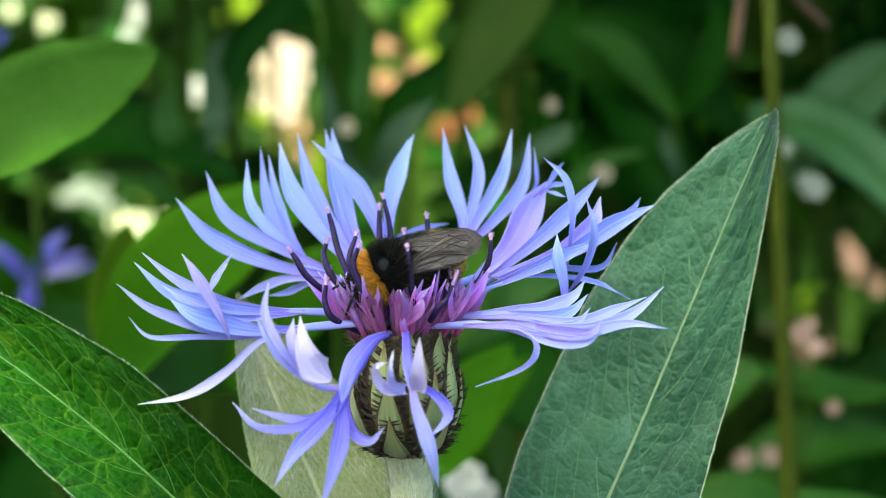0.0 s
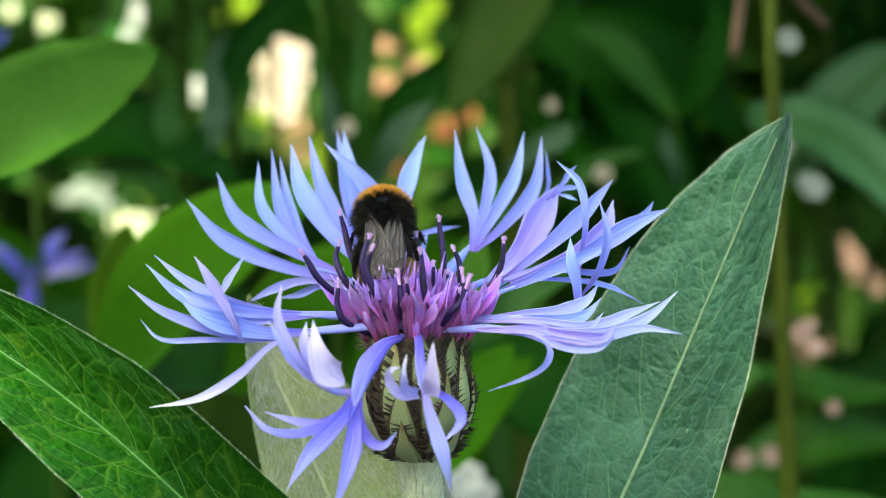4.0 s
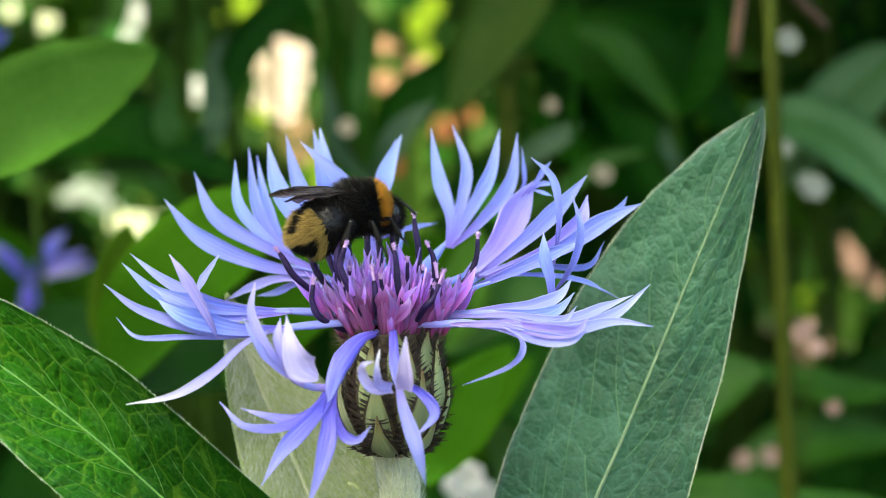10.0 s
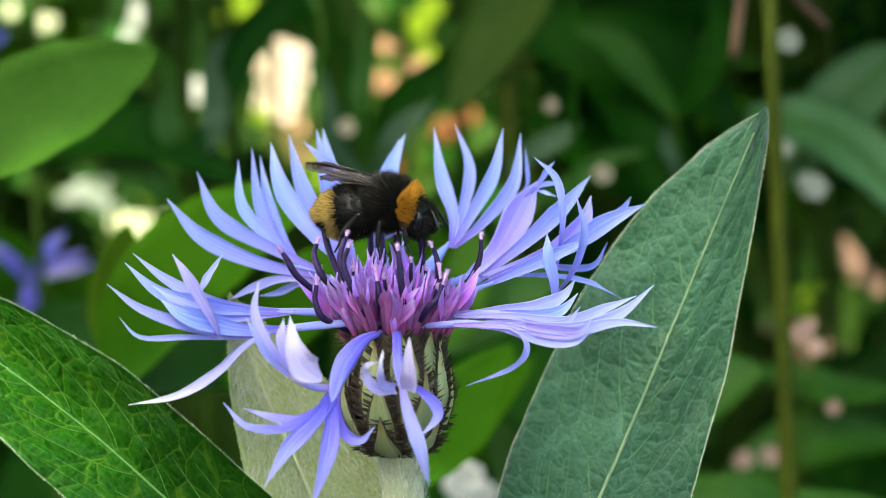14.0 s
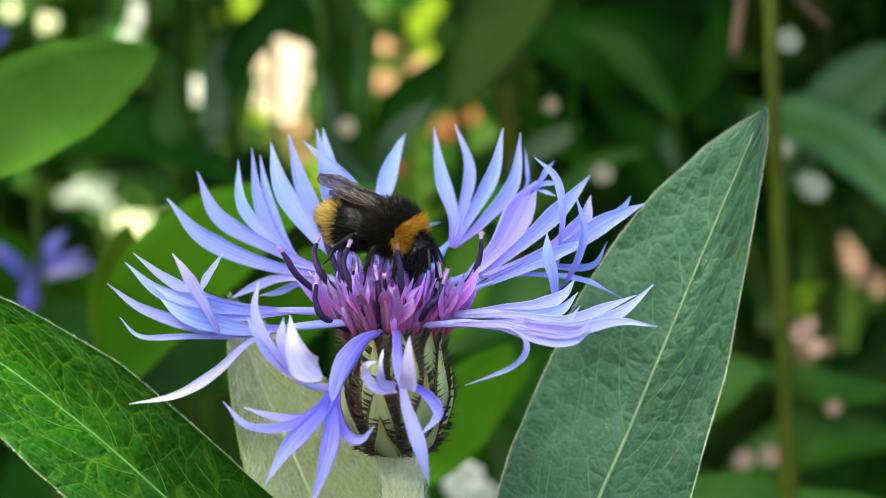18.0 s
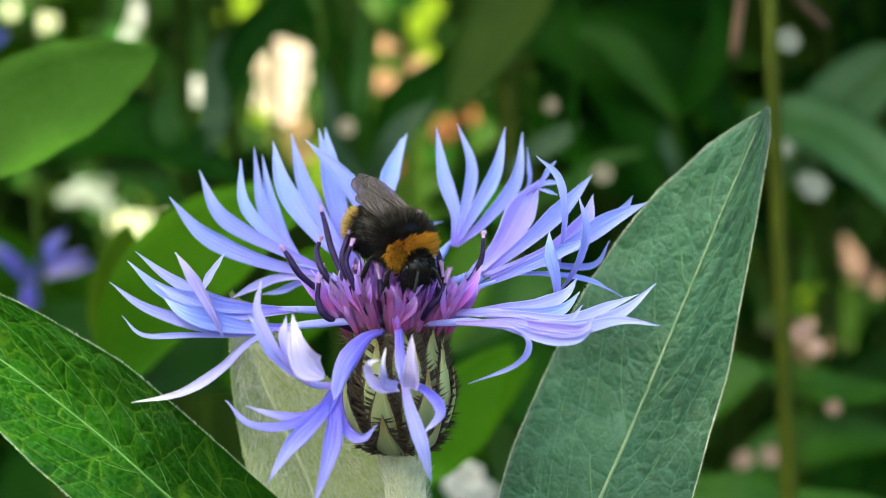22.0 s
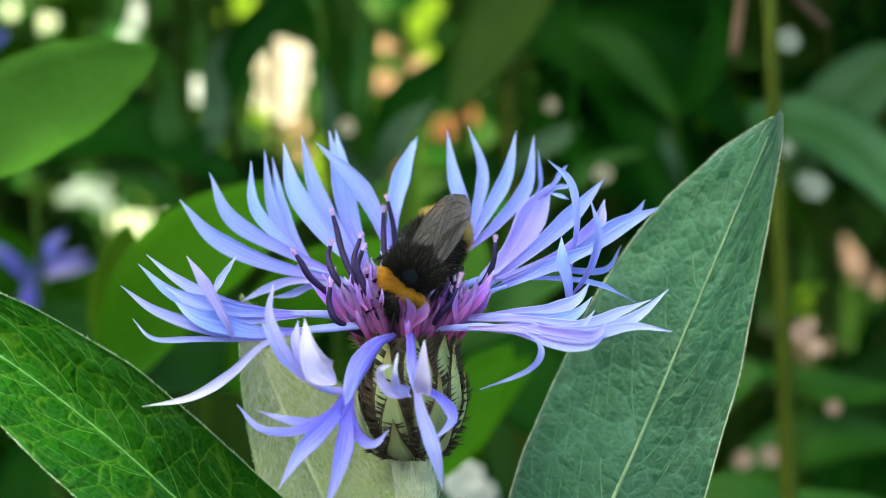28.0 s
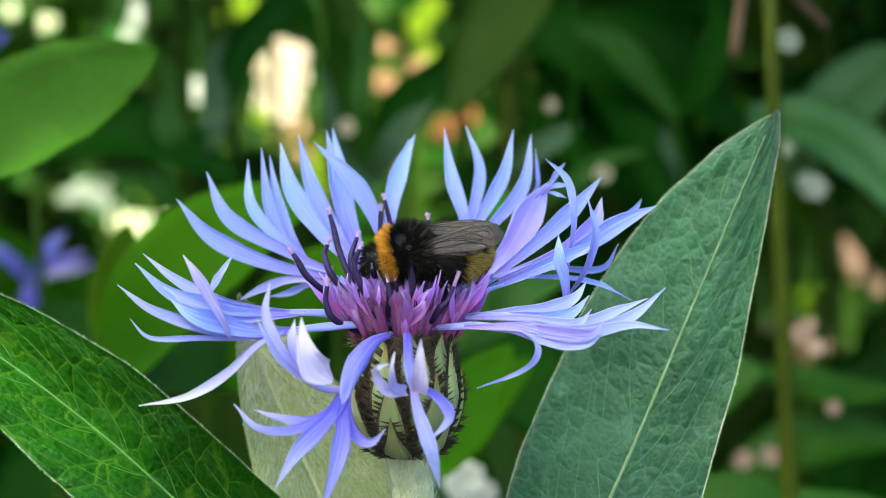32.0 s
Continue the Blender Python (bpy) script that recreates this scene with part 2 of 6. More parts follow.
BRACT = along("bract_green", [(0.0, (0.19, 0.22, 0.08)), (0.5, (0.27, 0.33, 0.15)), (0.8, (0.29, 0.30, 0.12)), (1.0, (0.20, 0.12, 0.04))], ribs=9, through=0.1, bump=0.22, vary=0.35)
MARGIN = material("bract_margin_brown", (0.034, 0.024, 0.010), (0.095, 0.072, 0.030), rough=0.6, fine=2500, coarse=400, bump=0.5)
FRINGE = material("fringe_black", (0.010, 0.006, 0.004), (0.060, 0.038, 0.024), rough=0.7, fine=3000, coarse=500)
BRISTLE = material("bristle_brown", (0.10, 0.05, 0.05), (0.26, 0.17, 0.12), rough=0.7, fine=3000, coarse=500)
POLLEN = material("pollen_yellow", (0.36, 0.34, 0.03), (0.56, 0.52, 0.09), rough=0.8, fine=3000, coarse=600, bump=0.8)
STEM = material("stem_downy", (0.36, 0.39, 0.20), (0.64, 0.66, 0.45), rough=0.8, fine=2500, coarse=350, bump=0.8, sheen=0.4)
DOWN = material("down_hair", (0.50, 0.55, 0.42), (0.75, 0.78, 0.68), rough=0.7, fine=3000, coarse=500, through=0.3)
LEAF = veined("leaf_green", (0.008, 0.058, 0.016), (0.034, 0.135, 0.058), (0.13, 0.28, 0.19), net=8, long=4.0, fuzz=0.36, rough=0.42, spec=0.28, relief=0.8, patch=60.0, vein_share=0.42, thin=0.07, shear=0.06, sheen=0.3)
LEAF_DEEP = veined("leaf_deep", (0.005, 0.047, 0.002), (0.023, 0.118, 0.005), (0.26, 0.44, 0.04), net=5.3, long=4.0, vein_share=0.32, through=0.4, spec=0.2, relief=0.85, patch=75.0, thin=0.042, fuzz=0.4, shear=0.12)
LEAF_PALE = veined("leaf_pale", (0.22, 0.30, 0.10), (0.48, 0.56, 0.25), (0.54, 0.56, 0.30), net=34, long=1.4, fuzz=0.6, rough=0.8, relief=0.5, vein_share=0.35, through=0.3)
PALE_RIB = material("pale_rib", (0.42, 0.46, 0.26), (0.62, 0.66, 0.42), rough=0.8, fine=2500, coarse=300)
SOFT_RIB = material("soft_rib", (0.15, 0.25, 0.11), (0.27, 0.37, 0.19), rough=0.7, fine=2500, coarse=300)
SIDE_VEIN = material("side_vein", (0.06, 0.16, 0.05), (0.11, 0.23, 0.09), rough=0.6, fine=2500, coarse=300)
SIDE_VEIN_PALE = material("side_vein_pale", (0.04, 0.13, 0.02), (0.08, 0.19, 0.035), rough=0.6, fine=2500, coarse=300)
PETAL_DEEP = along("petal_deep", [(0.0, (0.14, 0.09, 0.66)), (0.45, (0.19, 0.16, 0.80)), (0.75, (0.30, 0.30, 0.87)), (1.0, (0.52, 0.52, 0.92))], ribs=9, bump=0.3, rim=(0.44, 0.42, 0.90), streak=0.3)
RIB = material("leaf_rib", (0.16, 0.26, 0.08), (0.26, 0.36, 0.14), rough=0.6, fine=2500, coarse=300)
BEE_BLACK = material("bee_black", (0.003, 0.003, 0.004), (0.014, 0.012, 0.012), rough=0.38, fine=2500, coarse=500, bump=0.5, spec=0.4)
BEE_BALD = material("bee_bald", (0.002, 0.003, 0.006), (0.006, 0.008, 0.014), rough=0.5, fine=2500, coarse=500, bump=0.25, spec=0.06)
FUR_BLACK = fur_material("fur_black", (0.002, 0.002, 0.002), (0.021, 0.018, 0.014), spec=0.12)
FUR_ORANGE = fur_material("fur_orange", (0.40, 0.13, 0.006), (0.95, 0.52, 0.06), through=0.25)
FUR_BUFF = fur_material("fur_buff", (0.26, 0.14, 0.015), (0.95, 0.72, 0.24), through=0.25)
FUR_GREY = fur_material("fur_grey", (0.03, 0.025, 0.02), (0.22, 0.19, 0.15), through=0.2)
WING = clear_wing("wing_film")
WING_VEIN = material("wing_vein", (0.012, 0.007, 0.005), (0.035, 0.02, 0.014), rough=0.45, fine=3000, coarse=500)
EYE = material("bee_eye", (0.004, 0.004, 0.006), (0.012, 0.012, 0.016), rough=0.12, fine=6000, coarse=800, bump=0.1)


# ---- small helpers for shapes; lengths in millimetres inside a thing ----
MM = 0.001


def part(name, bm, mat, parent, label=""):
    """Links a bmesh, drawn in millimetres, as one mesh under a thing or a part."""
    bmesh.ops.scale(bm, vec=(MM, MM, MM), verts=bm.verts)
    me = bpy.data.meshes.new(name)
    bm.to_mesh(me)
    bm.free()
    me.shade_smooth()
    me.materials.append(mat)
    ob = new(name, me)
    ob.parent = parent
    if label:
        ob["label"] = label
    return ob


def thing(name, m, label, category, group="", kind=""):
    ob = new(name)
    ob.empty_display_size = 0.01
    ob.matrix_world = m
    return tagged(ob, label, category, group, kind)


def curve(points, n):
    """n + 1 places along a smooth line through the points (Catmull-Rom)."""
    p = [Vector(q) for q in points]
    if len(p) == 2:
        return [p[0].lerp(p[1], i / n) for i in range(n + 1)]
    p = [2 * p[0] - p[1]] + p + [2 * p[-1] - p[-2]]
    out, spans = [], len(p) - 3
    for i in range(n + 1):
        s = min(i / n * spans, spans - 1e-6)
        k = int(s)
        t = s - k
        a, b, c, d = p[k:k + 4]
        out.append(0.5 * (2 * b + (c - a) * t + (2 * a - 5 * b + 4 * c - d) * t * t + (3 * b - a - 3 * c + d) * t ** 3))
    return out


def half(side, s):
    """One half's width: a number, or rows of (place along the blade, width)."""
    if isinstance(side, (int, float)):
        return side
    return float(np.interp(s, [r[0] for r in side], [r[1] for r in side]))


def petal_outline(s):
    """Slender below, widest past the middle, drawn to a sharp point."""
    return (0.22 + 0.78 * min(1.0, s / 0.58) ** 0.9) * (1 - max(0.0, (s - 0.58) / 0.42) ** 1.35)


def blade(bm, points, width, face, cup=0.25, thick=0.10, n=14, m=4, shape=None, twist=0.0, left=1.0, right=1.0, ripple=0.0, seed=0, groove=0.0, relief=None):
    """A petal or leaf: a curved strip with a cupped cross-section and real thickness, its upper side towards face."""
    uv = bm.loops.layers.uv.verify()
    line = curve(points, n)
    face = Vector(face).normalized()
    shape = shape or petal_outline
    top, low = [], []
    for i, c in enumerate(line):
        s = i / n
        tan = (line[min(i + 1, n)] - line[max(i - 1, 0)]).normalized()
        side = tan.cross(face)
        if side.length < 1e-3:
            side = tan.cross(Vector((0.3, -1, 0.2)))
        side.normalize()
        side = Matrix.Rotation(twist * s, 3, tan) @ side
        up = side.cross(tan).normalized()
        w = max(0.03, width * 0.5 * shape(s))
        rt, rl = [], []
        for j in range(m + 1):
            v = j / m * 2 - 1
            k = w * v * (half(left, s) if v < 0 else half(right, s))
            lift = cup * w * v * v + groove * w * math.cos(2.5 * math.pi * v) * min(1.0, 4 * s)
            if ripple:
                lift += ripple * noise.noise(Vector((s * 9, v * 2.2, seed))) * (0.4 + abs(v))
            if relief:
                lift += relief(s, v)
            q = c + side * k + up * lift
            rt.append(bm.verts.new(q))
            rl.append(bm.verts.new(q - up * thick * (1 - 0.7 * abs(v))))
        top.append(rt)
        low.append(rl)

    def quad(vs, uvs):
        f = bm.faces.new(vs)
        for lp, c in zip(f.loops, uvs):
            lp[uv].uv = c

    for i in range(n):
        for j in range(m):
            a, b, v0, v1 = i / n, (i + 1) / n, j / m, (j + 1) / m
            quad((top[i][j], top[i][j + 1], top[i + 1][j + 1], top[i + 1][j]), ((a, v0), (a, v1), (b, v1), (b, v0)))
            quad((low[i][j], low[i + 1][j], low[i + 1][j + 1], low[i][j + 1]), ((a, v0), (b, v0), (b, v1), (a, v1)))
        for j in (0, m):
            a, b, v0 = i / n, (i + 1) / n, j / m
            quad((top[i][j], top[i + 1][j], low[i + 1][j], low[i][j]), ((a, v0), (b, v0), (b, v0), (a, v0)))
    for i, s in ((0, 0.0), (n, 1.0)):
        for j in range(m):
            quad((top[i][j], top[i][j + 1], low[i][j + 1], low[i][j]), ((s, j / m), (s, (j + 1) / m), (s, (j + 1) / m), (s, j / m)))
    return top


def tube(bm, points, radii, n=12, sides=8, flat=1.0):
    """A round, tapering rod along a smooth line; radii are spread evenly over its length."""
    uv = bm.loops.layers.uv.verify()
    line = curve(points, n)
    rings, ref = [], Vector((0.21, -0.9, 0.37))
    for i, c in enumerate(line):
        s = i / n * (len(radii) - 1)
        k = min(int(s), len(radii) - 2)
        r = radii[k] + (radii[k + 1] - radii[k]) * (s - k)
        tan = (line[min(i + 1, n)] - line[max(i - 1, 0)]).normalized()
        side = tan.cross(ref).normalized()
        up = side.cross(tan)
        rings.append([bm.verts.new(c + (side * math.cos(2 * math.pi * j / sides) + up * flat * math.sin(2 * math.pi * j / sides)) * r) for j in range(sides)])
    for i in range(n):
        for j in range(sides):
            k = (j + 1) % sides
            f = bm.faces.new((rings[i][j], rings[i][k], rings[i + 1][k], rings[i + 1][j]))
            for lp, c in zip(f.loops, ((i / n, j / sides), (i / n, (j + 1) / sides), ((i + 1) / n, (j + 1) / sides), ((i + 1) / n, j / sides))):
                lp[uv].uv = c
    bm.faces.new(rings[0][::-1])
    bm.faces.new(rings[-1])
    return rings


def ball(bm, centre, radii, turn=None, u=20, v=12, pinch=0.0):
    """An egg: a sphere stretched to radii, narrower towards -x by pinch."""
    made = bmesh.ops.create_uvsphere(bm, u_segments=u, v_segments=v, radius=1.0)["verts"]
    for q in made:
        p = q.co.copy()
        k = 1 - pinch * max(0.0, -p.x)
        p = Vector((p.x * radii[0], p.y * radii[1] * k, p.z * radii[2] * k))
        q.co = Vector(centre) + (turn @ p if turn else p)
    return made


def hair(bm, root, way, length, wide, bend):
    """One hair: a thin three-sided spike that bends."""
    way = way.normalized()
    side = way.cross(Vector((0.3, 0.5, 0.8))).normalized()
    other = way.cross(side)
    base = [bm.verts.new(root + side * wide), bm.verts.new(root - side * wide * 0.5 + other * wide * 0.87), bm.verts.new(root - side * wide * 0.5 - other * wide * 0.87)]
    mid_c = root + way * length * 0.55 + bend * 0.3
    mid = [bm.verts.new(mid_c + (b.co - root) * 0.7) for b in base]
    tip = bm.verts.new(root + way * length + bend)
    for i in range(3):
        j = (i + 1) % 3
        bm.faces.new((base[i], base[j], mid[j], mid[i]))
        bm.faces.new((mid[i], mid[j], tip))


# ---- ground, and an added wall that shades the bloom ----
SOIL = material("soil_dark", (0.010, 0.007, 0.004), (0.035, 0.024, 0.014), rough=0.95, fine=60, coarse=4, bump=1.0)
PLASTER = material("plaster_wall", (0.50, 0.46, 0.40), (0.62, 0.58, 0.52), rough=0.9, fine=120, coarse=3, bump=0.6)


def ground():
    bm = bmesh.new()
    bmesh.ops.create_grid(bm, x_segments=90, y_segments=90, size=1.0)
    for v in bm.verts:
        u, w = v.co.x, v.co.y
        v.co = Vector((u * (2500 + 600000 * abs(u) ** 9), w * (2500 + 600000 * abs(w) ** 9), 0))
        near = max(0.0, 1 - v.co.length / 9000)
        v.co.z = near * 8 * noise.noise(v.co * 0.004) - 6
    ob = part("ground", bm, SOIL, None)
    return tagged(ob, "dark crumbly garden soil between the plants", "soil", kind="structure")


ground()


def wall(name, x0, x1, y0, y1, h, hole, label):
    """A shading wall with one small square vent through it; the vent: y0, y1, z0, z1."""
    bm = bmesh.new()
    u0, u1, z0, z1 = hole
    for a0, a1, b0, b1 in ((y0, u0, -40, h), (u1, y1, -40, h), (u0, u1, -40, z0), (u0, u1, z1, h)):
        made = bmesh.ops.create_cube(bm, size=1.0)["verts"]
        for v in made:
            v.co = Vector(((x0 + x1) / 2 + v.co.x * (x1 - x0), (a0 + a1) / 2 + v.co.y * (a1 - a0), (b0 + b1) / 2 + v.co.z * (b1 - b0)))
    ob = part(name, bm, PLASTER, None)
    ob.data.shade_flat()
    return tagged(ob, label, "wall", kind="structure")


# unseen, added to keep the bloom in open shade; its vent suns one leaf
wall("shade_wall", -1060, -1000, -2600, -110, 1750, (-900, -640, 1420, 1609), "unseen plaster wall added to shade the bloom, its square vent aimed at one leaf")

# ---- the cornflower ----
ROOT_POSE = pose(0, -0.04175, 0, -8)
plant = thing("cornflower", ROOT_POSE, "blue mountain cornflower in full bloom on a downy stem", "flower")
CENTRE = Vector((-4.4, 0, 291.1))
TOWARDS = (0, -1, 0.35)


def pouch(s):
    """Broad from the base on, folded to a sharp point."""
    return (0.72 + 0.28 * math.sin(math.pi * min(1.0, s / 0.7))) * (1 - s ** 2.2) ** 0.8 if s < 1 else 0.0


def boat(s):
    """Round at the base, broadest low down, drawn to a point."""
    return (min(1.0, (s + 0.01) / 0.36)) ** 0.75 * (1 - max(0.0, (s - 0.36) / 0.64) ** 1.05) if s < 1 else 0.0


def wedge(s):
    """Broadest just above the base, then straight to the point."""
    return min(1.0, 0.6 + 2.0 * s) * (1 - s) ** 0.8 * 1.1 if s < 1 else 0.0


def ray_floret(tube_points, radii, lobes, mat=PETAL, label=""):
    """One ray floret: a slender tube that opens into pointed lobes. A lobe: its points, width, facing and, if need be, its material."""
    bm = bmesh.new()
    tube(bm, tube_points, radii + [radii[-1] * 0.7, 0.1], n=18, sides=10, flat=0.6)
    ob = part("ray_floret", bm, mat, plant, label)
    for k, (points, width, face, *other) in enumerate(lobes):
        bm = bmesh.new()
        blade(bm, points, width * 0.83, face, cup=0.34, n=20, m=10, ripple=0.12, seed=k * 3.1 + width, groove=0.03, shape=other[1] if len(other) > 1 else None)
        part("petal_lobe", bm, other[0] if other else mat, ob)
    return ob


BACK = (0.1, -1, 0.3)
# back left
ray_floret([(-5.9, 4, 292.5), (-9.9, 8, 295.6), (-13.9, 10, 297.3), (-17.3, 12, 298.4)], [0.35, 0.42, 0.46, 0.4], [
    ([(-11.9, 9, 296.7), (-19.8, 11, 298.2), (-27.0, 13, 301.3), (-31.4, 14, 306.0)], 2.7, BACK),
    ([(-12.9, 10, 297.5), (-19.4, 13, 300.2), (-25.5, 15, 303.8), (-28.3, 17, 309.3)], 2.5, BACK),
    ([(-14.6, 11, 298.0), (-19.2, 14, 301.1), (-22.8, 16, 305.2), (-23.5, 18, 310.8)], 1.9, BACK),
    ([(-15.4, 12, 298.1), (-18.6, 15, 301.1), (-20.9, 17, 305.5), (-22.0, 19, 312.3)], 1.9, BACK),
    ([(-15.6, 13, 298.1), (-18.0, 16, 301.4), (-19.9, 18, 305.8), (-21.1, 20, 311.4)], 1.8, BACK)])
ray_floret([(-5.6, 5, 292.8), (-8.4, 10, 296.2), (-11.0, 14, 299.1)], [0.35, 0.45, 0.5], [
    ([(-9.4, 10, 297.5), (-14.2, 14, 301.7), (-18.1, 17, 307.1), (-19.7, 19, 312.9)], 3.0, BACK),
    ([(-9.4, 11, 297.5), (-12.6, 15, 301.7), (-15.8, 18, 307.5), (-17.6, 20, 313.9)], 2.6, BACK)])
ray_floret([(-5.3, 6, 293.1), (-8.1, 12, 296.8), (-11.3, 16, 300.7)], [0.35, 0.45, 0.5], [
    ([(-9.5, 13, 298.1), (-11.9, 17, 303.4), (-13.1, 20, 309.0), (-14.4, 22, 314.7)], 2.5, BACK),
    ([(-9.2, 13, 298.1), (-11.2, 17, 304.1), (-12.6, 20, 309.6), (-13.6, 22, 314.8)], 2.6, BACK),
    ([(-6.2, 12, 298.1), (-8.0, 14, 303.4), (-10.9, 16, 308.2), (-15.6, 17, 312.9)], 2.9, BACK)])
ray_floret([(-4.6, 7, 293.4), (-5.5, 13, 297.4), (-6.5, 17, 301.4)], [0.35, 0.45, 0.5], [
    ([(-6.4, 15, 300.1), (-6.4, 19, 304.8), (-5.4, 22, 309.7), (-3.6, 24, 314.2)], 2.8, BACK),
    ([(-6.1, 15, 300.1), (-6.5, 19, 304.8), (-5.8, 22, 309.0), (-4.3, 24, 313.6)], 2.3, BACK)])
ray_floret([(-4.6, 7, 293.4), (-4.2, 14, 298.1), (-3.3, 18, 302.1)], [0.3, 0.4, 0.5], [
    ([(-6.3, 16, 301.1), (-3.7, 18, 302.2), (-1.5, 19, 302.7), (0.8, 20, 303.1)], 0.9, BACK)])
# back right
ray_floret([(-3.9, 6, 293.2), (-0.9, 12, 297.4), (2.1, 16, 301.1)], [0.4, 0.6, 0.8], [
    ([(1.9, 14, 300.1), (2.3, 17, 303.8), (0.9, 20, 308.6), (0.0, 22, 314.8)], 2.3, BACK),
    ([(2.1, 14, 300.1), (3.2, 17, 303.8), (4.3, 20, 309.6), (2.6, 22, 315.2)], 1.9, BACK),
    ([(2.1, 14, 300.1), (4.3, 17, 303.8), (7.1, 19, 308.9), (8.4, 21, 314.6)], 2.2, BACK),
    ([(2.4, 14, 300.1), (6.1, 16, 303.4), (9.5, 18, 307.8), (10.5, 20, 314.0)], 2.2, BACK),
    ([(9.6, 19, 305.5), (11.2, 20, 307.6), (11.3, 21, 309.7), (11.1, 22, 312.4)], 0.7, BACK)])
# right, a broad violet floret with curled ends
ray_floret([(-3.5, 4, 293.0), (1.0, 8, 295.6), (5.9, 10, 297.8)], [0.35, 0.45, 0.5], [
    ([(3.9, 9, 296.8), (7.6, 11, 300.1), (10.2, 13, 304.6), (12.1, 14, 307.9)], 4.4, BACK, PETAL_VIOLET),
    ([(10.6, 13, 306.0), (12.5, 14, 307.9), (13.3, 14, 309.2), (14.2, 14, 310.2)], 0.9, BACK),
    ([(11.3, 13, 306.3), (12.5, 12, 307.3), (13.5, 12, 307.5), (15.0, 12, 307.5)], 0.8, BACK),
    ([(11.3, 13, 307.0), (12.5, 12, 306.6), (13.3, 11, 306.3), (14.1, 11, 306.0)], 0.6, BACK)])
ray_floret([(-3.3, 3, 292.8), (2.3, 6, 295.0), (7.5, 8, 297.8)], [0.35, 0.45, 0.5], [
    ([(5.2, 7, 296.7), (10.3, 8, 300.6), (14.6, 9, 304.5), (18.1, 10, 308.4)], 2.6, BACK),
    ([(5.5, 6, 296.8), (12.5, 6, 299.3), (16.7, 7, 302.6), (18.0, 9, 306.0)], 2.6, BACK, PETAL_VIOLET),
    ([(13.8, 4, 298.2), (14.3, 2, 303.2), (13.7, 3, 307.6), (11.3, 5, 310.2)], 1.3, (-.6, -1, 0)),
    ([(6.1, 5, 296.6), (14.3, 5, 299.7), (19.5, 6, 302.9), (24.0, 7, 305.0)], 2.7, BACK),
    ([(16.9, 6, 301.3), (19.6, 7, 303.1), (21.5, 8, 304.4), (22.6, 9, 305.9)], 1.1, BACK)])
ray_floret([(-3.0, 1, 292.6), (2.2, 2, 294.5), (6.6, 2, 296.3)], [0.35, 0.45, 0.5], [
    ([(3.5, 3, 295.1), (9.1, 2, 297.4), (13.4, 1, 299.3), (17.1, 1, 301.0)], 2.0, BACK),
    ([(4.8, 6, 297.0), (11.2, 7, 298.0), (17.7, 8, 297.8), (19.9, 9, 300.7)], 1.0, BACK),
    ([(5.4, 5, 296.8), (11.8, 6, 296.9), (17.0, 7, 296.2), (21.3, 8, 294.3)], 1.6, (0, -.6, 1)),
    ([(13.5, -1, 295.2), (15.3, -2, 298.2), (16.2, -2, 301.9), (15.5, -1, 305.7)], 1.5, (.7, -1, 0)),
    ([(13.1, -3, 292.8), (12.9, -4, 296.5), (12.3, -4, 299.2), (12.2, -3, 301.6)], 1.8, (-.4, -1, 0))])
# right, low: slim tubes that open into pale lilac lobes
ray_floret([(-3.0, -1, 292.0), (0.4, -2, 292.5), (3.4, -3, 292.9), (5.8, -4, 293.1), (7.6, -4, 293.2)], [0.30, 0.36, 0.44, 0.5, 0.4], [
    ([(2.2, -3, 292.8), (7.0, -4, 293.4), (10.9, -4, 293.7), (13.7, -4, 294.8), (15.2, -3, 296.6)], 2.0, (-.2, -1, .3)),
    ([(2.2, -3, 292.7), (7.0, -4, 293.0), (11.1, -5, 292.8), (13.6, -5, 293.4), (15.4, -4, 295.2)], 1.9, (-.1, -1, .4), PETAL),
    ([(2.2, -3, 292.7), (8.1, -5, 292.8), (14.0, -6, 292.2), (18.3, -5, 293.6), (21.7, -4, 294.9)], 1.7, (0, -1, .6)),
    ([(2.8, -3, 292.7), (8.1, -5, 292.5), (11.6, -7, 291.8), (14.0, -7, 292.3), (15.5, -6, 293.8)], 1.3, (0, -1, .4))], mat=PETAL_LILAC, label="pale lilac floret with slender lobes")
ray_floret([(-3.0, -2, 291.5), (0.4, -5, 291.9), (3.3, -7, 292.1), (5.6, -8, 292.0), (7.7, -9, 291.8)], [0.30, 0.34, 0.42, 0.5, 0.4], [
    ([(2.1, -7, 292.0), (6.8, -9, 291.9), (10.7, -11, 290.8), (14.1, -12, 290.5), (16.2, -11, 291.5)], 1.9, (0, -1, .25)),
    ([(2.7, -7, 292.0), (7.4, -9, 292.1), (11.3, -11, 291.5), (14.7, -12, 291.4), (16.3, -11, 292.8)], 1.9, (0, -1, .25), PETAL_VIOLET),
    ([(2.7, -7, 292.1), (9.1, -10, 291.9), (15.5, -10, 291.8), (19.6, -9, 293.3), (23.0, -8, 296.1)], 1.9, (0, -1, .5)),
    ([(2.7, -7, 292.0), (9.1, -10, 291.5), (14.2, -11, 291.4), (18.9, -10, 292.3), (23.1, -10, 291.8)], 1.6, (0, -1, .5)),
    ([(5.6, -8, 292.0), (8.2, -10, 291.6), (9.5, -12, 290.0), (8.1, -12, 287.9), (3.3, -12, 286.0)], 0.9, (.5, -1, 0))], mat=PETAL_LILAC, label="pale lilac floret with slender lobes")
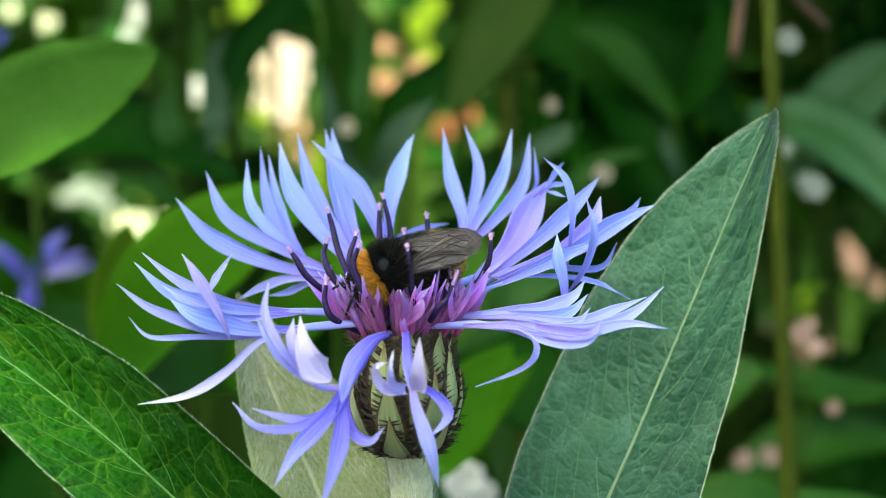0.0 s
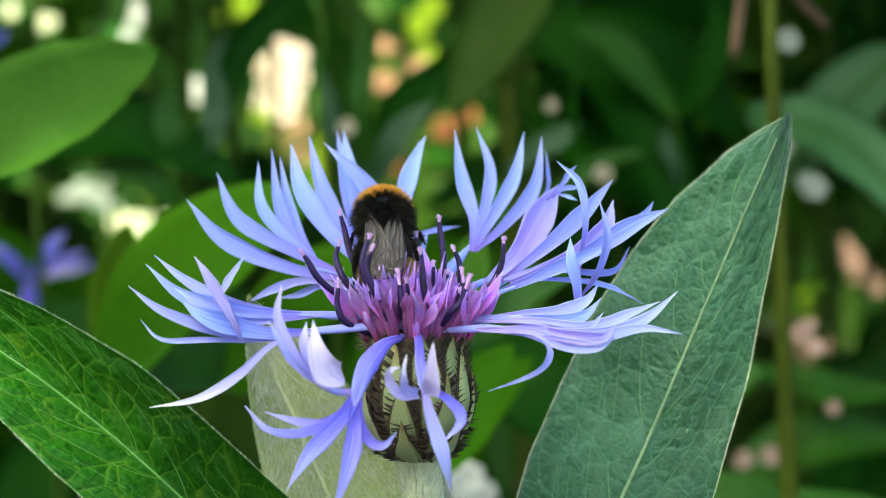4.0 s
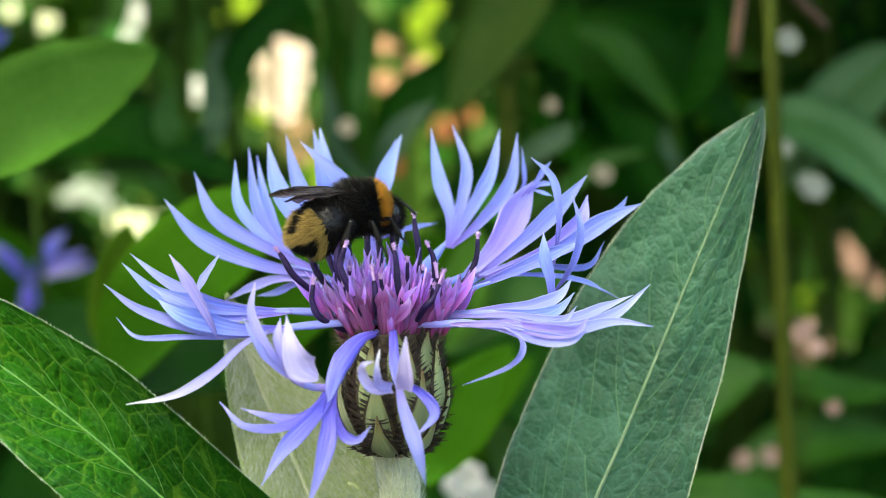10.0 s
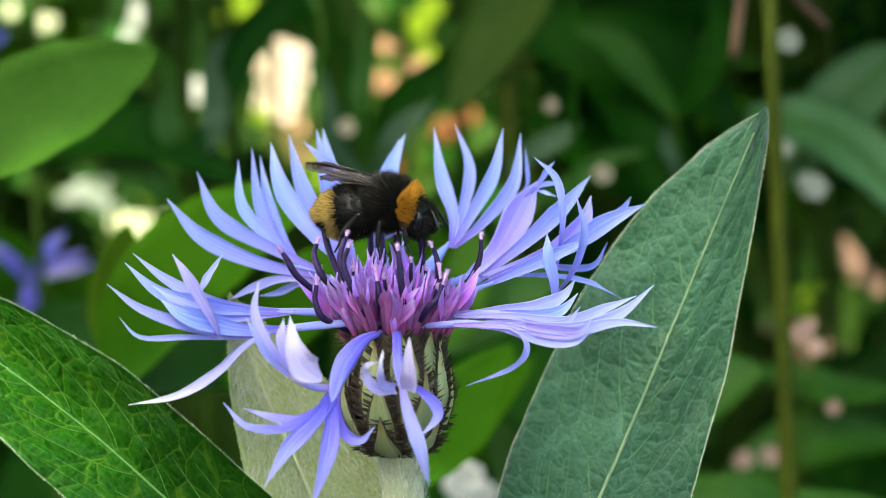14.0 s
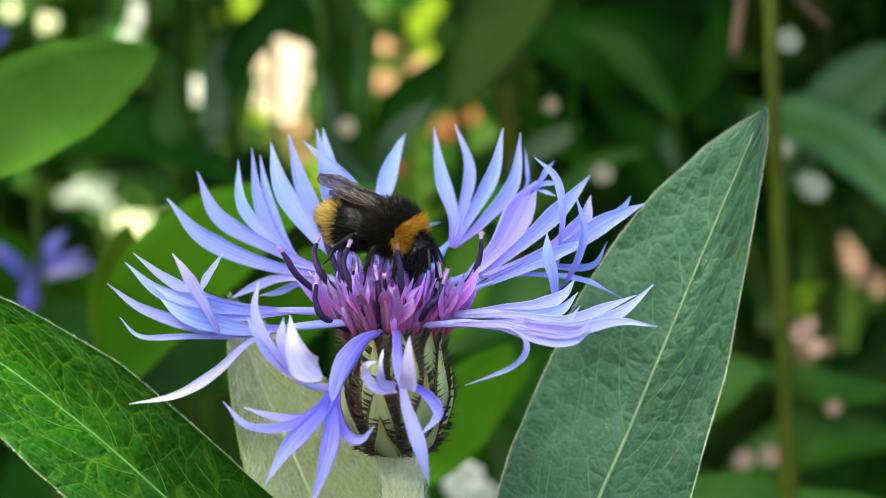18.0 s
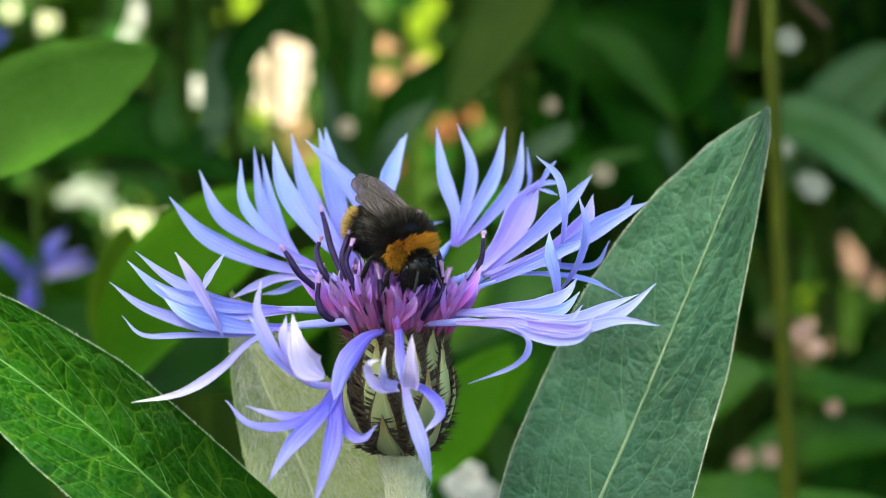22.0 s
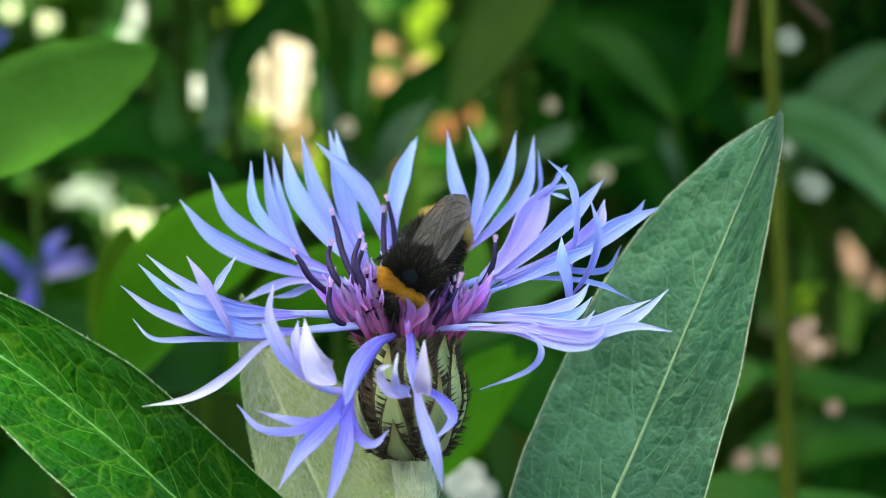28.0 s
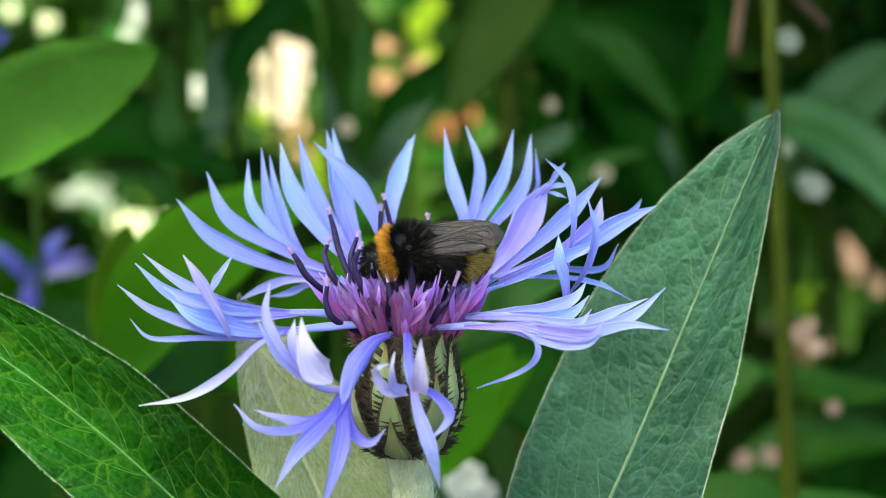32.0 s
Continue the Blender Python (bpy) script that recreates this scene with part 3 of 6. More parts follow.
# left
ray_floret([(-5.8, 0, 292.4), (-8.8, -2, 293.0), (-12.3, -3, 293.2), (-15.9, -4, 293.4), (-18.9, -4, 293.4)], [0.30, 0.36, 0.42, 0.5, 0.4], [
    ([(-14.7, -4, 293.3), (-20.1, -4, 293.7), (-24.3, -4, 294.6), (-28.7, -3, 296.8), (-32.4, -2, 299.6)], 1.8, TOWARDS),
    ([(-15.3, -4, 293.3), (-20.0, -5, 293.4), (-24.0, -6, 294.0), (-28.8, -6, 295.4), (-32.7, -5, 298.6)], 2.3, TOWARDS, PETAL),
    ([(-15.3, -4, 293.2), (-20.0, -5, 292.9), (-22.8, -6, 293.0), (-26.3, -7, 294.4), (-29.4, -7, 296.2)], 2.6, TOWARDS),
    ([(-22.0, -9, 290.7), (-23.0, -10, 293.1), (-24.5, -10, 295.7), (-25.6, -10, 297.6), (-27.0, -9, 299.5)], 1.7, (.6, -1, 0), PETAL_BLUSH),
    ([(-24.9, -6, 294.4), (-24.5, -6, 295.6), (-23.7, -5, 297.3), (-22.5, -4, 299.4)], 1.2, (-.5, -1, .2))], mat=PETAL_LILAC, label="lilac-blue floret with slender lobes")
ray_floret([(-5.7, -2, 292.0), (-8.7, -4, 292.1), (-12.2, -5, 291.9), (-15.7, -6, 291.6), (-18.6, -7, 291.2)], [0.30, 0.36, 0.42, 0.5, 0.4], [
    ([(-15.1, -6, 291.6), (-19.6, -8, 291.0), (-24.2, -9, 291.8), (-30.0, -9, 293.7), (-34.0, -8, 296.4)], 1.7, TOWARDS),
    ([(-15.1, -6, 291.6), (-19.6, -8, 291.5), (-23.0, -9, 292.3), (-25.8, -10, 293.3), (-28.3, -9, 294.9)], 2.9, TOWARDS, PETAL),
    ([(-15.7, -6, 291.6), (-20.2, -8, 290.8), (-25.4, -9, 290.9), (-30.3, -9, 290.9), (-32.7, -8, 292.9)], 0.8, TOWARDS),
    ([(-16.8, -7, 291.4), (-19.5, -9, 290.0), (-22.3, -10, 287.3), (-26.2, -11, 285.0), (-31.2, -11, 284.1)], 1.4, (.3, -1, .6), PETAL_SUN_TIP)], mat=PETAL_LILAC, label="lilac-blue floret with slender lobes")
ray_floret([(-5.9, 4, 292.2), (-10.5, 8, 294.9), (-14.5, 10, 296.5)], [0.3, 0.4, 0.4], [
    ([(-11.9, 9, 296.0), (-17.1, 10, 296.6), (-20.8, 11, 295.6), (-23.8, 11, 294.1)], 1.5, BACK),
    ([(-12.5, 9, 296.2), (-15.5, 10, 296.0), (-17.9, 11, 295.0), (-20.2, 11, 294.6)], 1.2, BACK)], mat=PETAL_LILAC)
# front left, hanging
ray_floret([(-5.5, -5, 291.1), (-7.3, -8, 290.5), (-8.9, -11, 288.6), (-9.8, -13, 286.4), (-10.2, -14, 284.2)], [0.40, 0.50, 0.85, 1.10, 0.9], [
    ([(-9.3, -12, 287.7), (-10.4, -14, 284.5), (-12.7, -16, 281.8), (-14.7, -17, 279.7), (-16.7, -17, 276.5)], 2.3, (-.2, -1, .4)),
    ([(-9.3, -12, 287.7), (-10.1, -14, 284.2), (-10.1, -16, 281.6), (-10.7, -18, 278.5), (-12.1, -18, 274.3)], 2.3, (.2, -1, .2)),
    ([(-9.4, -12, 287.4), (-11.0, -14, 284.5), (-14.3, -15, 282.2), (-18.4, -16, 282.3), (-21.0, -15, 284.7)], 1.4, (0, -.8, .8)),
    ([(-9.5, -12, 287.4), (-11.3, -14, 284.2), (-13.6, -14, 282.8), (-16.5, -13, 283.0), (-19.3, -12, 283.8)], 1.5, (0, -.8, .8)),
    ([(-9.3, -12, 287.4), (-9.6, -14, 284.2), (-8.8, -15, 281.6), (-7.2, -16, 280.9), (-5.8, -16, 282.3)], 1.4, (-.4, -1, .3)),
    ([(-11.0, -16.6, 287.0), (-12.6, -17.6, 288.2), (-13.6, -18.2, 290.5), (-14.1, -17, 293.4)], 4.0, (.05, -1, .3), PETAL_WHITE, boat),
    ([(-12.4, -15, 286.6), (-14.3, -16, 289.0), (-15.0, -16, 291.2), (-14.9, -15, 293.1)], 1.5, (-.2, -1, .1), PETAL_BLUSH)], mat=PETAL_DEEP, label="hanging violet-blue floret")
ray_floret([(-10.5, -13, 285.9), (-12.1, -14, 286.1), (-13.8, -15, 287.0), (-14.8, -15, 287.9)], [0.4, 0.4, 0.35, 0.3], [
    ([(-12.6, -15, 286.3), (-14.8, -16, 288.0), (-16.8, -16, 290.2), (-18.7, -15, 293.2)], 1.6, (.4, -1, .2)),
    ([(-13.5, -15, 287.0), (-15.8, -17, 290.0), (-17.6, -17, 293.4), (-17.3, -16, 296.7)], 1.4, (.5, -1, .1), PETAL_BLUSH)], mat=PETAL_LILAC)
# front middle
ray_floret([(-3.9, -6, 291.3), (-3.7, -10, 289.6), (-3.5, -13, 287.8), (-3.3, -14, 285.8)], [0.45, 0.5, 0.52, 0.6], [
    ([(-2.4, -15.2, 285.8), (-2.4, -16.5, 287.5), (-2.4, -17, 289.3), (-2.3, -17, 291.3)], 2.6, (-.1, -1, .8), PETAL_WHITE, wedge),
    ([(-3.8, -15, 286.0), (-5.0, -17, 286.5), (-5.2, -18, 288.2), (-4.9, -17, 290.0)], 1.5, (.5, -1, .2), PETAL_SUN_TIP, pouch),
    ([(-3.8, -15, 285.9), (-5.7, -17, 286.1), (-6.7, -18, 287.6), (-6.4, -18.7, 288.6), (-5.5, -17.5, 288.8)], 1.7, (.4, -1, .6), PETAL_WHITE, pouch),
    ([(-3.3, -14, 287.0), (-2.6, -16, 284.1), (-1.3, -18, 280.4), (-0.4, -17, 276.5)], 1.9, (0, -1, .3), PETAL_LILAC),
    ([(-3.2, -14, 286.7), (-0.7, -16, 285.5), (0.6, -17, 283.6), (-1.3, -17, 281.4)], 1.6, (-.5, -1, .2))], mat=PETAL_DEEP, label="short floret with white folded lobes")

# disc florets: narrow pink-violet tubes packed on the head
rng = random.Random(5)


def disc_floret(azimuth, spread, length, width):
    out = Vector((math.cos(azimuth), math.sin(azimuth), 0))
    base = CENTRE + out * (0.5 + 4.7 * spread) + Vector((0, 0, 0.8 - 1.3 * spread))
    way = (Vector((0, 0, 1)) + out * (0.06 + 0.54 * spread ** 1.3)).normalized()
    mid = base + way * length * 0.42
    tip = base + way * length + Vector((0, 0, 0.9 * spread))
    bm = bmesh.new()
    tube(bm, [base, base.lerp(mid, 0.5), mid, mid + way * 1.2], [0.26, 0.36, width * 0.42, 0.15], n=7, sides=7)
    ob = part("disc_floret", bm, DISC, plant)
    for k in range(5):
        a = k * 1.257 + azimuth
        off = Vector((math.cos(a), math.sin(a), 0.1)) * 0.5
        far = tip + off * rng.uniform(0.4, 4.2) - way * rng.uniform(-0.1, 0.5) * length * 0.6
        bm = bmesh.new()
        blade(bm, [base.lerp(mid, 0.45), mid + off * 0.6, mid.lerp(far, 0.55) + off * 0.7 + Vector((rng.uniform(-.5, .5), rng.uniform(-.5, .5), 0)), far + Vector((rng.uniform(-.5, .5), rng.uniform(-.5, .5), 0))], width * rng.uniform(0.5, 1.15), -off + Vector((0, -0.6, 0)), cup=0.45, n=10, m=4, twist=rng.uniform(-0.9, 0.9))
        part("corolla_lobe", bm, DISC, ob)


for ring, count in ((0.10, 4), (0.40, 8), (0.70, 11), (1.0, 15)):
    for k in range(count):
        disc_floret(2 * math.pi * (k + rng.random() * 0.6) / count + ring * 5, ring + rng.uniform(-0.10, 0.10), 8.6 - 2.0 * ring + rng.uniform(-1.6, 0.9), rng.uniform(0.9, 1.35))


# short magenta tubes that pack the foot of the disc
low = random.Random(41)
for k in range(46):
    a = k * 2.399
    out = Vector((math.cos(a), math.sin(a), 0))
    foot = CENTRE + out * low.uniform(3.6, 5.0) + Vector((0, 0, low.uniform(-1.3, -0.4)))
    way = (Vector((0, 0, 1)) + out * low.uniform(0.35, 0.75)).normalized()
    tall = low.uniform(3.6, 5.6)
    bm = bmesh.new()
    tube(bm, [foot, foot + way * tall * 0.5, foot + way * tall * 0.85, foot + way * tall], [0.42, 0.52, 0.46, 0.12], n=8, sides=7)
    for j in range(3):
        off = Vector((math.cos(a + j * 2.1), math.sin(a + j * 2.1), 0.2)) * 0.4
        blade(bm, [foot + way * tall * 0.55 + off, foot + way * tall * 0.9 + off * 1.4, foot + way * (tall + low.uniform(0.4, 1.4)) + off * low.uniform(1.2, 2.6)], 0.9, out + Vector((0, -0.4, 0)), cup=0.4, n=7, m=3)
    part("short_floret", bm, DISC_LOW, plant, "short magenta floret at the foot of the disc")


def anther(points, pale=0.11, radius=0.37):
    """A dark curved anther tube that tapers to a fuzzy pink stigma."""
    bm = bmesh.new()
    tube(bm, points, [radius * 0.75, radius, radius * 1.02, radius * 0.8, radius * 0.62], n=14, sides=9)
    ob = part("anther_tube", bm, ANTHER, plant, "dark purple anther tube")
    line = curve(points, 12)
    end, way = line[-1], (line[-1] - line[-3]).normalized()
    bm = bmesh.new()
    top = end + way * (pale * 5)
    tube(bm, [end - way * 0.5, end + way * pale * 2, top], [radius * 0.52, radius * 0.5, radius * 0.62], n=5, sides=8)
    ball(bm, top, (radius * 0.66, radius * 0.66, radius * 0.5), u=9, v=6)
    for _ in range(34):
        d = Vector((rng.uniform(-1, 1), rng.uniform(-1, 1), rng.uniform(-0.6, 1))).normalized()
        hair(bm, top + d * radius * 0.45, d, rng.uniform(0.16, 0.34), 0.035, Vector((0, 0, 0.02)))
    part("stigma", bm, STIGMA, ob, "fuzzy pink stigma")


for pts in ([(-11.8, -2, 294.7), (-14.5, -3, 297.0), (-15.7, -3, 298.9), (-16.2, -3, 299.6)], [(-10.5, -1, 295.2), (-12.2, -1, 297.3), (-13.0, 0, 299.4), (-12.7, 0, 300.6)],
            [(-9.6, 2, 295.1), (-11.6, 4, 299.7), (-12.4, 5, 302.6), (-12.8, 5, 304.0)], [(-8.1, -4, 293.6), (-9.5, -5, 297.1), (-9.9, -5, 299.2), (-9.3, -4, 301.3)],
            [(-7.1, -6, 292.9), (-8.5, -7, 295.9), (-9.4, -7, 298.3), (-8.9, -7, 300.1)], [(-6.8, 4, 295.0), (-7.1, 6, 299.4), (-7.2, 7, 302.6), (-7.2, 7, 304.4)],
            [(-8.7, -3, 291.0), (-11.6, -5, 292.6), (-12.5, -5, 294.4), (-12.4, -5, 296.2)], [(-1.4, 2, 295.1), (-1.3, 4, 299.4), (-1.7, 5, 302.3), (-1.8, 5, 303.4)],
            [(-0.6, -1, 293.9), (0.5, -2, 296.4), (0.4, -2, 298.8), (-0.1, -2, 300.1)], [(1.0, 0, 293.9), (3.8, 0, 296.4), (5.0, 0, 298.8), (5.2, 0, 301.0)],
            [(-4.0, 3, 293.8), (-3.9, 4, 297.5), (-4.2, 4, 300.7), (-4.3, 4, 301.6)], [(-5.3, 5, 293.7), (-5.7, 8, 298.1), (-6.1, 9, 302.6), (-6.8, 9, 305.7)],
            [(-5.6, -5, 292.9), (-5.7, -6, 294.7), (-5.8, -6, 295.9), (-5.9, -6, 296.6)], [(0.5, -3, 293.1), (0.8, -4, 294.6), (0.9, -4, 295.8), (0.8, -4, 296.8)],
            [(-2.6, -6, 292.9), (-3.3, -7, 295.9), (-3.5, -7, 298.3), (-3.7, -7, 299.8)], [(-1.4, -5, 292.3), (-0.5, -6, 293.8), (0.4, -6, 294.7), (1.0, -6, 296.2)]):
    # the short ones in front stand out as pink columns
    anther(pts, pale=0.3 if pts[-1][2] < 297 and pts[0][0] > -7 else 0.11)


# shorter dark tubes that stand among the disc florets
for k in range(13):
    a, spread = k * 2.4 + 0.4, 0.25 + 0.055 * k
    out = Vector((math.cos(a), math.sin(a), 0))
    foot = CENTRE + out * (0.6 + 3.4 * spread)
    lean = (Vector((0, 0, 1)) + out * (0.15 + 0.75 * spread)).normalized()
    rise = rng.uniform(4.8, 7.6)
    anther([foot + lean * 1.5, foot + lean * rise * 0.6 + out * 0.5, foot + lean * rise + Vector((rng.uniform(-.4, .4), rng.uniform(-.4, .4), 0.5))], pale=0.08, radius=0.3)


# involucre: an urn of overlapping scales with black combs on their margins
def involucre():
    mid, rx, rz = Vector((-4.1, -1, 284.4)), 5.5, 6.5
    def girth(h):
        """The urn's girth at a height between -1 and 1: round below, wide open above."""
        low = max(0.0, 1 - h * h) ** 0.43
        return max(low, 0.84) if h > 0 else low

    bm = bmesh.new()
    for v in ball(bm, mid, (rx, rx, rz), u=28, v=18):
        h = max(-1.0, min(1.0, (v.co.z - mid.z) / rz))
        k = 0.96 * girth(h) / max(0.05, math.sqrt(max(0.0, 1 - h * h)))
        v.co.x, v.co.y = mid.x + (v.co.x - mid.x) * k, mid.y + (v.co.y - mid.y) * k
    ob = part("involucre", bm, MARGIN, plant, "brown urn under overlapping green scales")

    def bract_shape(s):
        return (0.62 + 0.38 * math.sin(math.pi * min(1.0, 0.15 + s * 1.15))) * max(0.05, 1 - max(0.0, (s - 0.45) / 0.55) ** 1.7)

    for row, (lat, count, length, width) in enumerate(((-84, 6, 7.4, 4.0), (-58, 7, 8.6, 4.0), (-30, 8, 8.8, 3.9), (2, 9, 7.8, 3.4))):
        for k in range(count):
            az = 2 * math.pi * (k + 0.5 * (row % 2) + rng.uniform(-0.08, 0.08)) / count + 0.35
            pts = []
            for s in (0, 0.33, 0.66, 1.0):
                la = radians(lat) + s * length / 6.2
                grow = 1.02 + 0.035 * (4 - row) * (0.5 + 0.5 * s) + 0.03 * s
                la = min(la, 1.45)
                belly = girth(math.sin(la))
                pts.append(mid + Vector((math.cos(az) * belly * rx, math.sin(az) * belly * rx, math.sin(la) * rz)) * grow)
            out = (pts[2] - mid).normalized()
            bm = bmesh.new()
            blade(bm, [q + out * 0.06 for q in pts], width * 0.70, out, cup=-0.22, thick=0.2, n=12, m=6, shape=bract_shape, ripple=0.08, seed=k + row * 9)
            b = part("bract", bm, BRACT, plant, "pale green scale with a brown margin")
            bm = bmesh.new()
            edge = blade(bm, [q - out * 0.08 for q in pts], width * 0.92, out, cup=-0.2, thick=0.15, n=15, m=4, shape=bract_shape)
            rows = [[v.co.copy() for v in r] for r in edge]
            part("bract_margin", bm, MARGIN, b, "brown papery margin")
            bm = bmesh.new()
            # one tooth after another along both margins
            for col in (0, 4):
                for i in range(2, 15):
                    a, c = rows[i][col], rows[i][2]
                    away = (a - c).normalized() if (a - c).length > 1e-4 else out
                    on = (rows[i][2] - rows[i - 1][2]).normalized()
                    for _ in range(2):
                        hair(bm, a.lerp(rows[i - 1][col], rng.random()) - away * 0.08, away + out * rng.uniform(0.3, 0.9) + on * rng.uniform(0.2, 0.6), rng.uniform(0.9, 1.8), 0.14, on * 0.15)
            part("bract_fringe", bm, FRINGE, b, "black comb of bristles")
    # withered scraps where the head sits on the stem
    for k in range(9):
        a = k * 0.698 + 0.2
        o = Vector((math.cos(a), math.sin(a), 0))
        base = mid + o * 1.9 - Vector((0, 0, 6.9))
        bm = bmesh.new()
        blade(bm, [base, base + o * 0.5 + Vector((0, 0, 0.7)), base + o * 1.3 + Vector((0, 0, rng.uniform(0.5, 1.2)))], rng.uniform(0.9, 1.5), o + Vector((0, 0, 0.4)), cup=0.3, n=6, m=3, ripple=0.2, seed=k)
        part("withered_scale", bm, BRISTLE, plant, "brown withered scale")


involucre()


# brown bristles between the disc and the scales, and a crumb of pollen
def bristles():
    bm = bmesh.new()
    for _ in range(700):
        a = rng.uniform(0, 2 * math.pi)
        out = Vector((math.cos(a), math.sin(a), 0))
        root = CENTRE + out * rng.uniform(3.8, 5.2) + Vector((0, 0, rng.uniform(-1.6, -0.2)))
        hair(bm, root, out + Vector((rng.uniform(-.5, .5), rng.uniform(-.5, .5), rng.uniform(-.2, .6))), rng.uniform(0.9, 2.2), 0.035, Vector((0, 0, rng.uniform(-0.2, 0.3))))
    part("bristle_ring", bm, BRISTLE, plant, "brown bristles under the disc")
    bm = bmesh.new()
    blade(bm, [(1.0, -2, 293.0), (1.6, -2.5, 293.4), (2.3, -2.5, 293.5)], 0.5, (0, -1, 0.3), cup=0.5, thick=0.25, n=8, m=4, shape=lambda s: max(0.1, math.sin(math.pi * (0.1 + 0.85 * s))), ripple=0.25)
    part("pollen_crumb", bm, POLLEN, plant, "yellow crumb of pollen")


bristles()


# stem, with fine down
def stem():
    bm = bmesh.new()
    line = [(-3.8, 0, 278.8), (-3.6, 0, 276.1), (-3.3, 0, 271.8), (-3.0, 1, 259.2)] + [(2.0, 2, 180), (1.0, 1, 90), (0.0, 0, -3)]
    rings = tube(bm, line, [2.7, 2.35, 2.3, 2.4, 2.5, 2.6], n=50, sides=20)
    for r in rings:
        for j, v in enumerate(r):
            if j % 2:
                c = sum((q.co for q in r), Vector()) / len(r)
                v.co = c + (v.co - c) * 0.93
    ob = part("stem", bm, STEM, plant, "pale downy ribbed stem")
    bm = bmesh.new()
    top = curve(line, 50)
    for _ in range(900):
        s = rng.random() * 0.42 * 50
        c = top[int(s)].lerp(top[int(s) + 1], s % 1)
        a = rng.uniform(0, 2 * math.pi)
        out = Vector((math.cos(a), math.sin(a), 0))
        hair(bm, c + out * 2.3, out * 0.35 + Vector((rng.uniform(-.3, .3), 0, 1)), rng.uniform(0.8, 2.0), 0.035, Vector((rng.uniform(-.3, .3), rng.uniform(-.3, .3), 0)))
    part("stem_down", bm, DOWN, ob, "white down").update_tag()


stem()


def leaf(points, width, face, mat, rib, shape, cup=0.2, left=1.0, right=1.0, ripple=0.5, seed=0, label="", hairs=220, n=88, veins=9, vein=SIDE_VEIN, sweep=0.36, down=0, rib_mat=RIB, rim_mat=RIB, quilt=0.0, fold=0.0):
    """A stem leaf: a broad blade, quilted between its side veins and folded along a raised midrib, with a downy margin."""
    def swell(s, v):
        s0 = s - sweep * (1 - 0.45 * s) * abs(v) ** 1.47
        k = (s0 - 0.08) / 0.80 * veins - 0.35 * (v > 0)
        return -quilt * math.cos(2 * math.pi * k) * min(1.0, 3 * abs(v)) * (1 - v ** 6) + fold * (abs(v) - 0.5)

    m = 24
    bm = bmesh.new()
    grid = blade(bm, points, width, face, cup=cup, thick=0.35, n=n, m=m, shape=shape, left=left, right=right, ripple=ripple, seed=seed, relief=swell)
    rows = [[v.co.copy() for v in r] for r in grid]
    ob = part("leaf", bm, mat, plant, label)
    bm = bmesh.new()
    f = Vector(face).normalized()
    tube(bm, [r[m // 2] + f * 0.05 for r in rows[::6]], [rib, rib * 0.8, rib * 0.5, rib * 0.2], n=40, sides=7)
    part("midrib", bm, rib_mat, ob, "pale midrib")
    bm = bmesh.new()
    for _ in range(hairs):
        i = rng.randrange(1, n - 1)
        for col in (0, m):
            if rng.random() < 0.5:
                continue
            a = rows[i][col].lerp(rows[i + 1][col], rng.random())
            away = (rows[i][col] - rows[i][m // 2]).normalized()
            hair(bm, a, away + (rows[i + 1][col] - rows[i][col]).normalized() * rng.uniform(0.2, 1.2) + f * rng.uniform(-.3, .5), rng.uniform(0.10, 0.38), 0.018, Vector((0, 0, 0.05)))
    for col in (0, m):
        vb = bmesh.new()
        tube(vb, [r[col] for r in rows[::2]], [0.04, 0.05, 0.05, 0.03], n=88, sides=5)
        part("leaf_margin", vb, rim_mat, ob, "pale downy margin")

    def spot(s, v):
        i, j = min(max(s, 0.0), 0.999) * n, (v * 0.5 + 0.5) * m * 0.9999
        a, c = int(i), int(j)
        return rows[a][c].lerp(rows[a][c + 1], j - c).lerp(rows[a + 1][c].lerp(rows[a + 1][c + 1], j - c), i - a)

    vr = random.Random(seed + 3)
    for k in range(veins):
        for sgn in (-1, 1):
            s0 = 0.08 + 0.80 * (k + 0.35 * (sgn > 0) + vr.uniform(-0.12, 0.12)) / veins
            run = sweep * (1 - 0.45 * s0)
            line = [spot(s0 + run * q ** 1.25, sgn * 0.93 * q ** 0.85) + f * 0.02 for q in (0.02, 0.2, 0.4, 0.6, 0.8, 1.0)]
            vb = bmesh.new()
            tube(vb, line, [rib * 0.26, rib * 0.18, rib * 0.11, rib * 0.05], n=14, sides=5)
            part("side_vein", vb, vein, ob)
    for _ in range(down):
        q = spot(rng.uniform(0.1, 0.97), rng.uniform(-0.97, 0.97))
        away = spot(0.99, 0) - q
        hair(bm, q + f * 0.03, away.normalized() + f * 0.12 + Vector((rng.uniform(-.5, .5), 0, rng.uniform(-.3, .3))), rng.uniform(0.6, 1.9), 0.024, Vector((rng.uniform(-.2, .2), 0, 0)))
    if hairs:
        part("leaf_margin_down", bm, DOWN, ob, "fine white marginal hairs")
    return ob


def spear(s):
    """Widest a third up, running to a long point."""
    return max(0.015, (min(1.0, 0.35 + s / 0.35 * 0.65)) * (1 - max(0.0, (s - 0.35) / 0.65) ** 1.55))


def plain(s):
    return 1.0


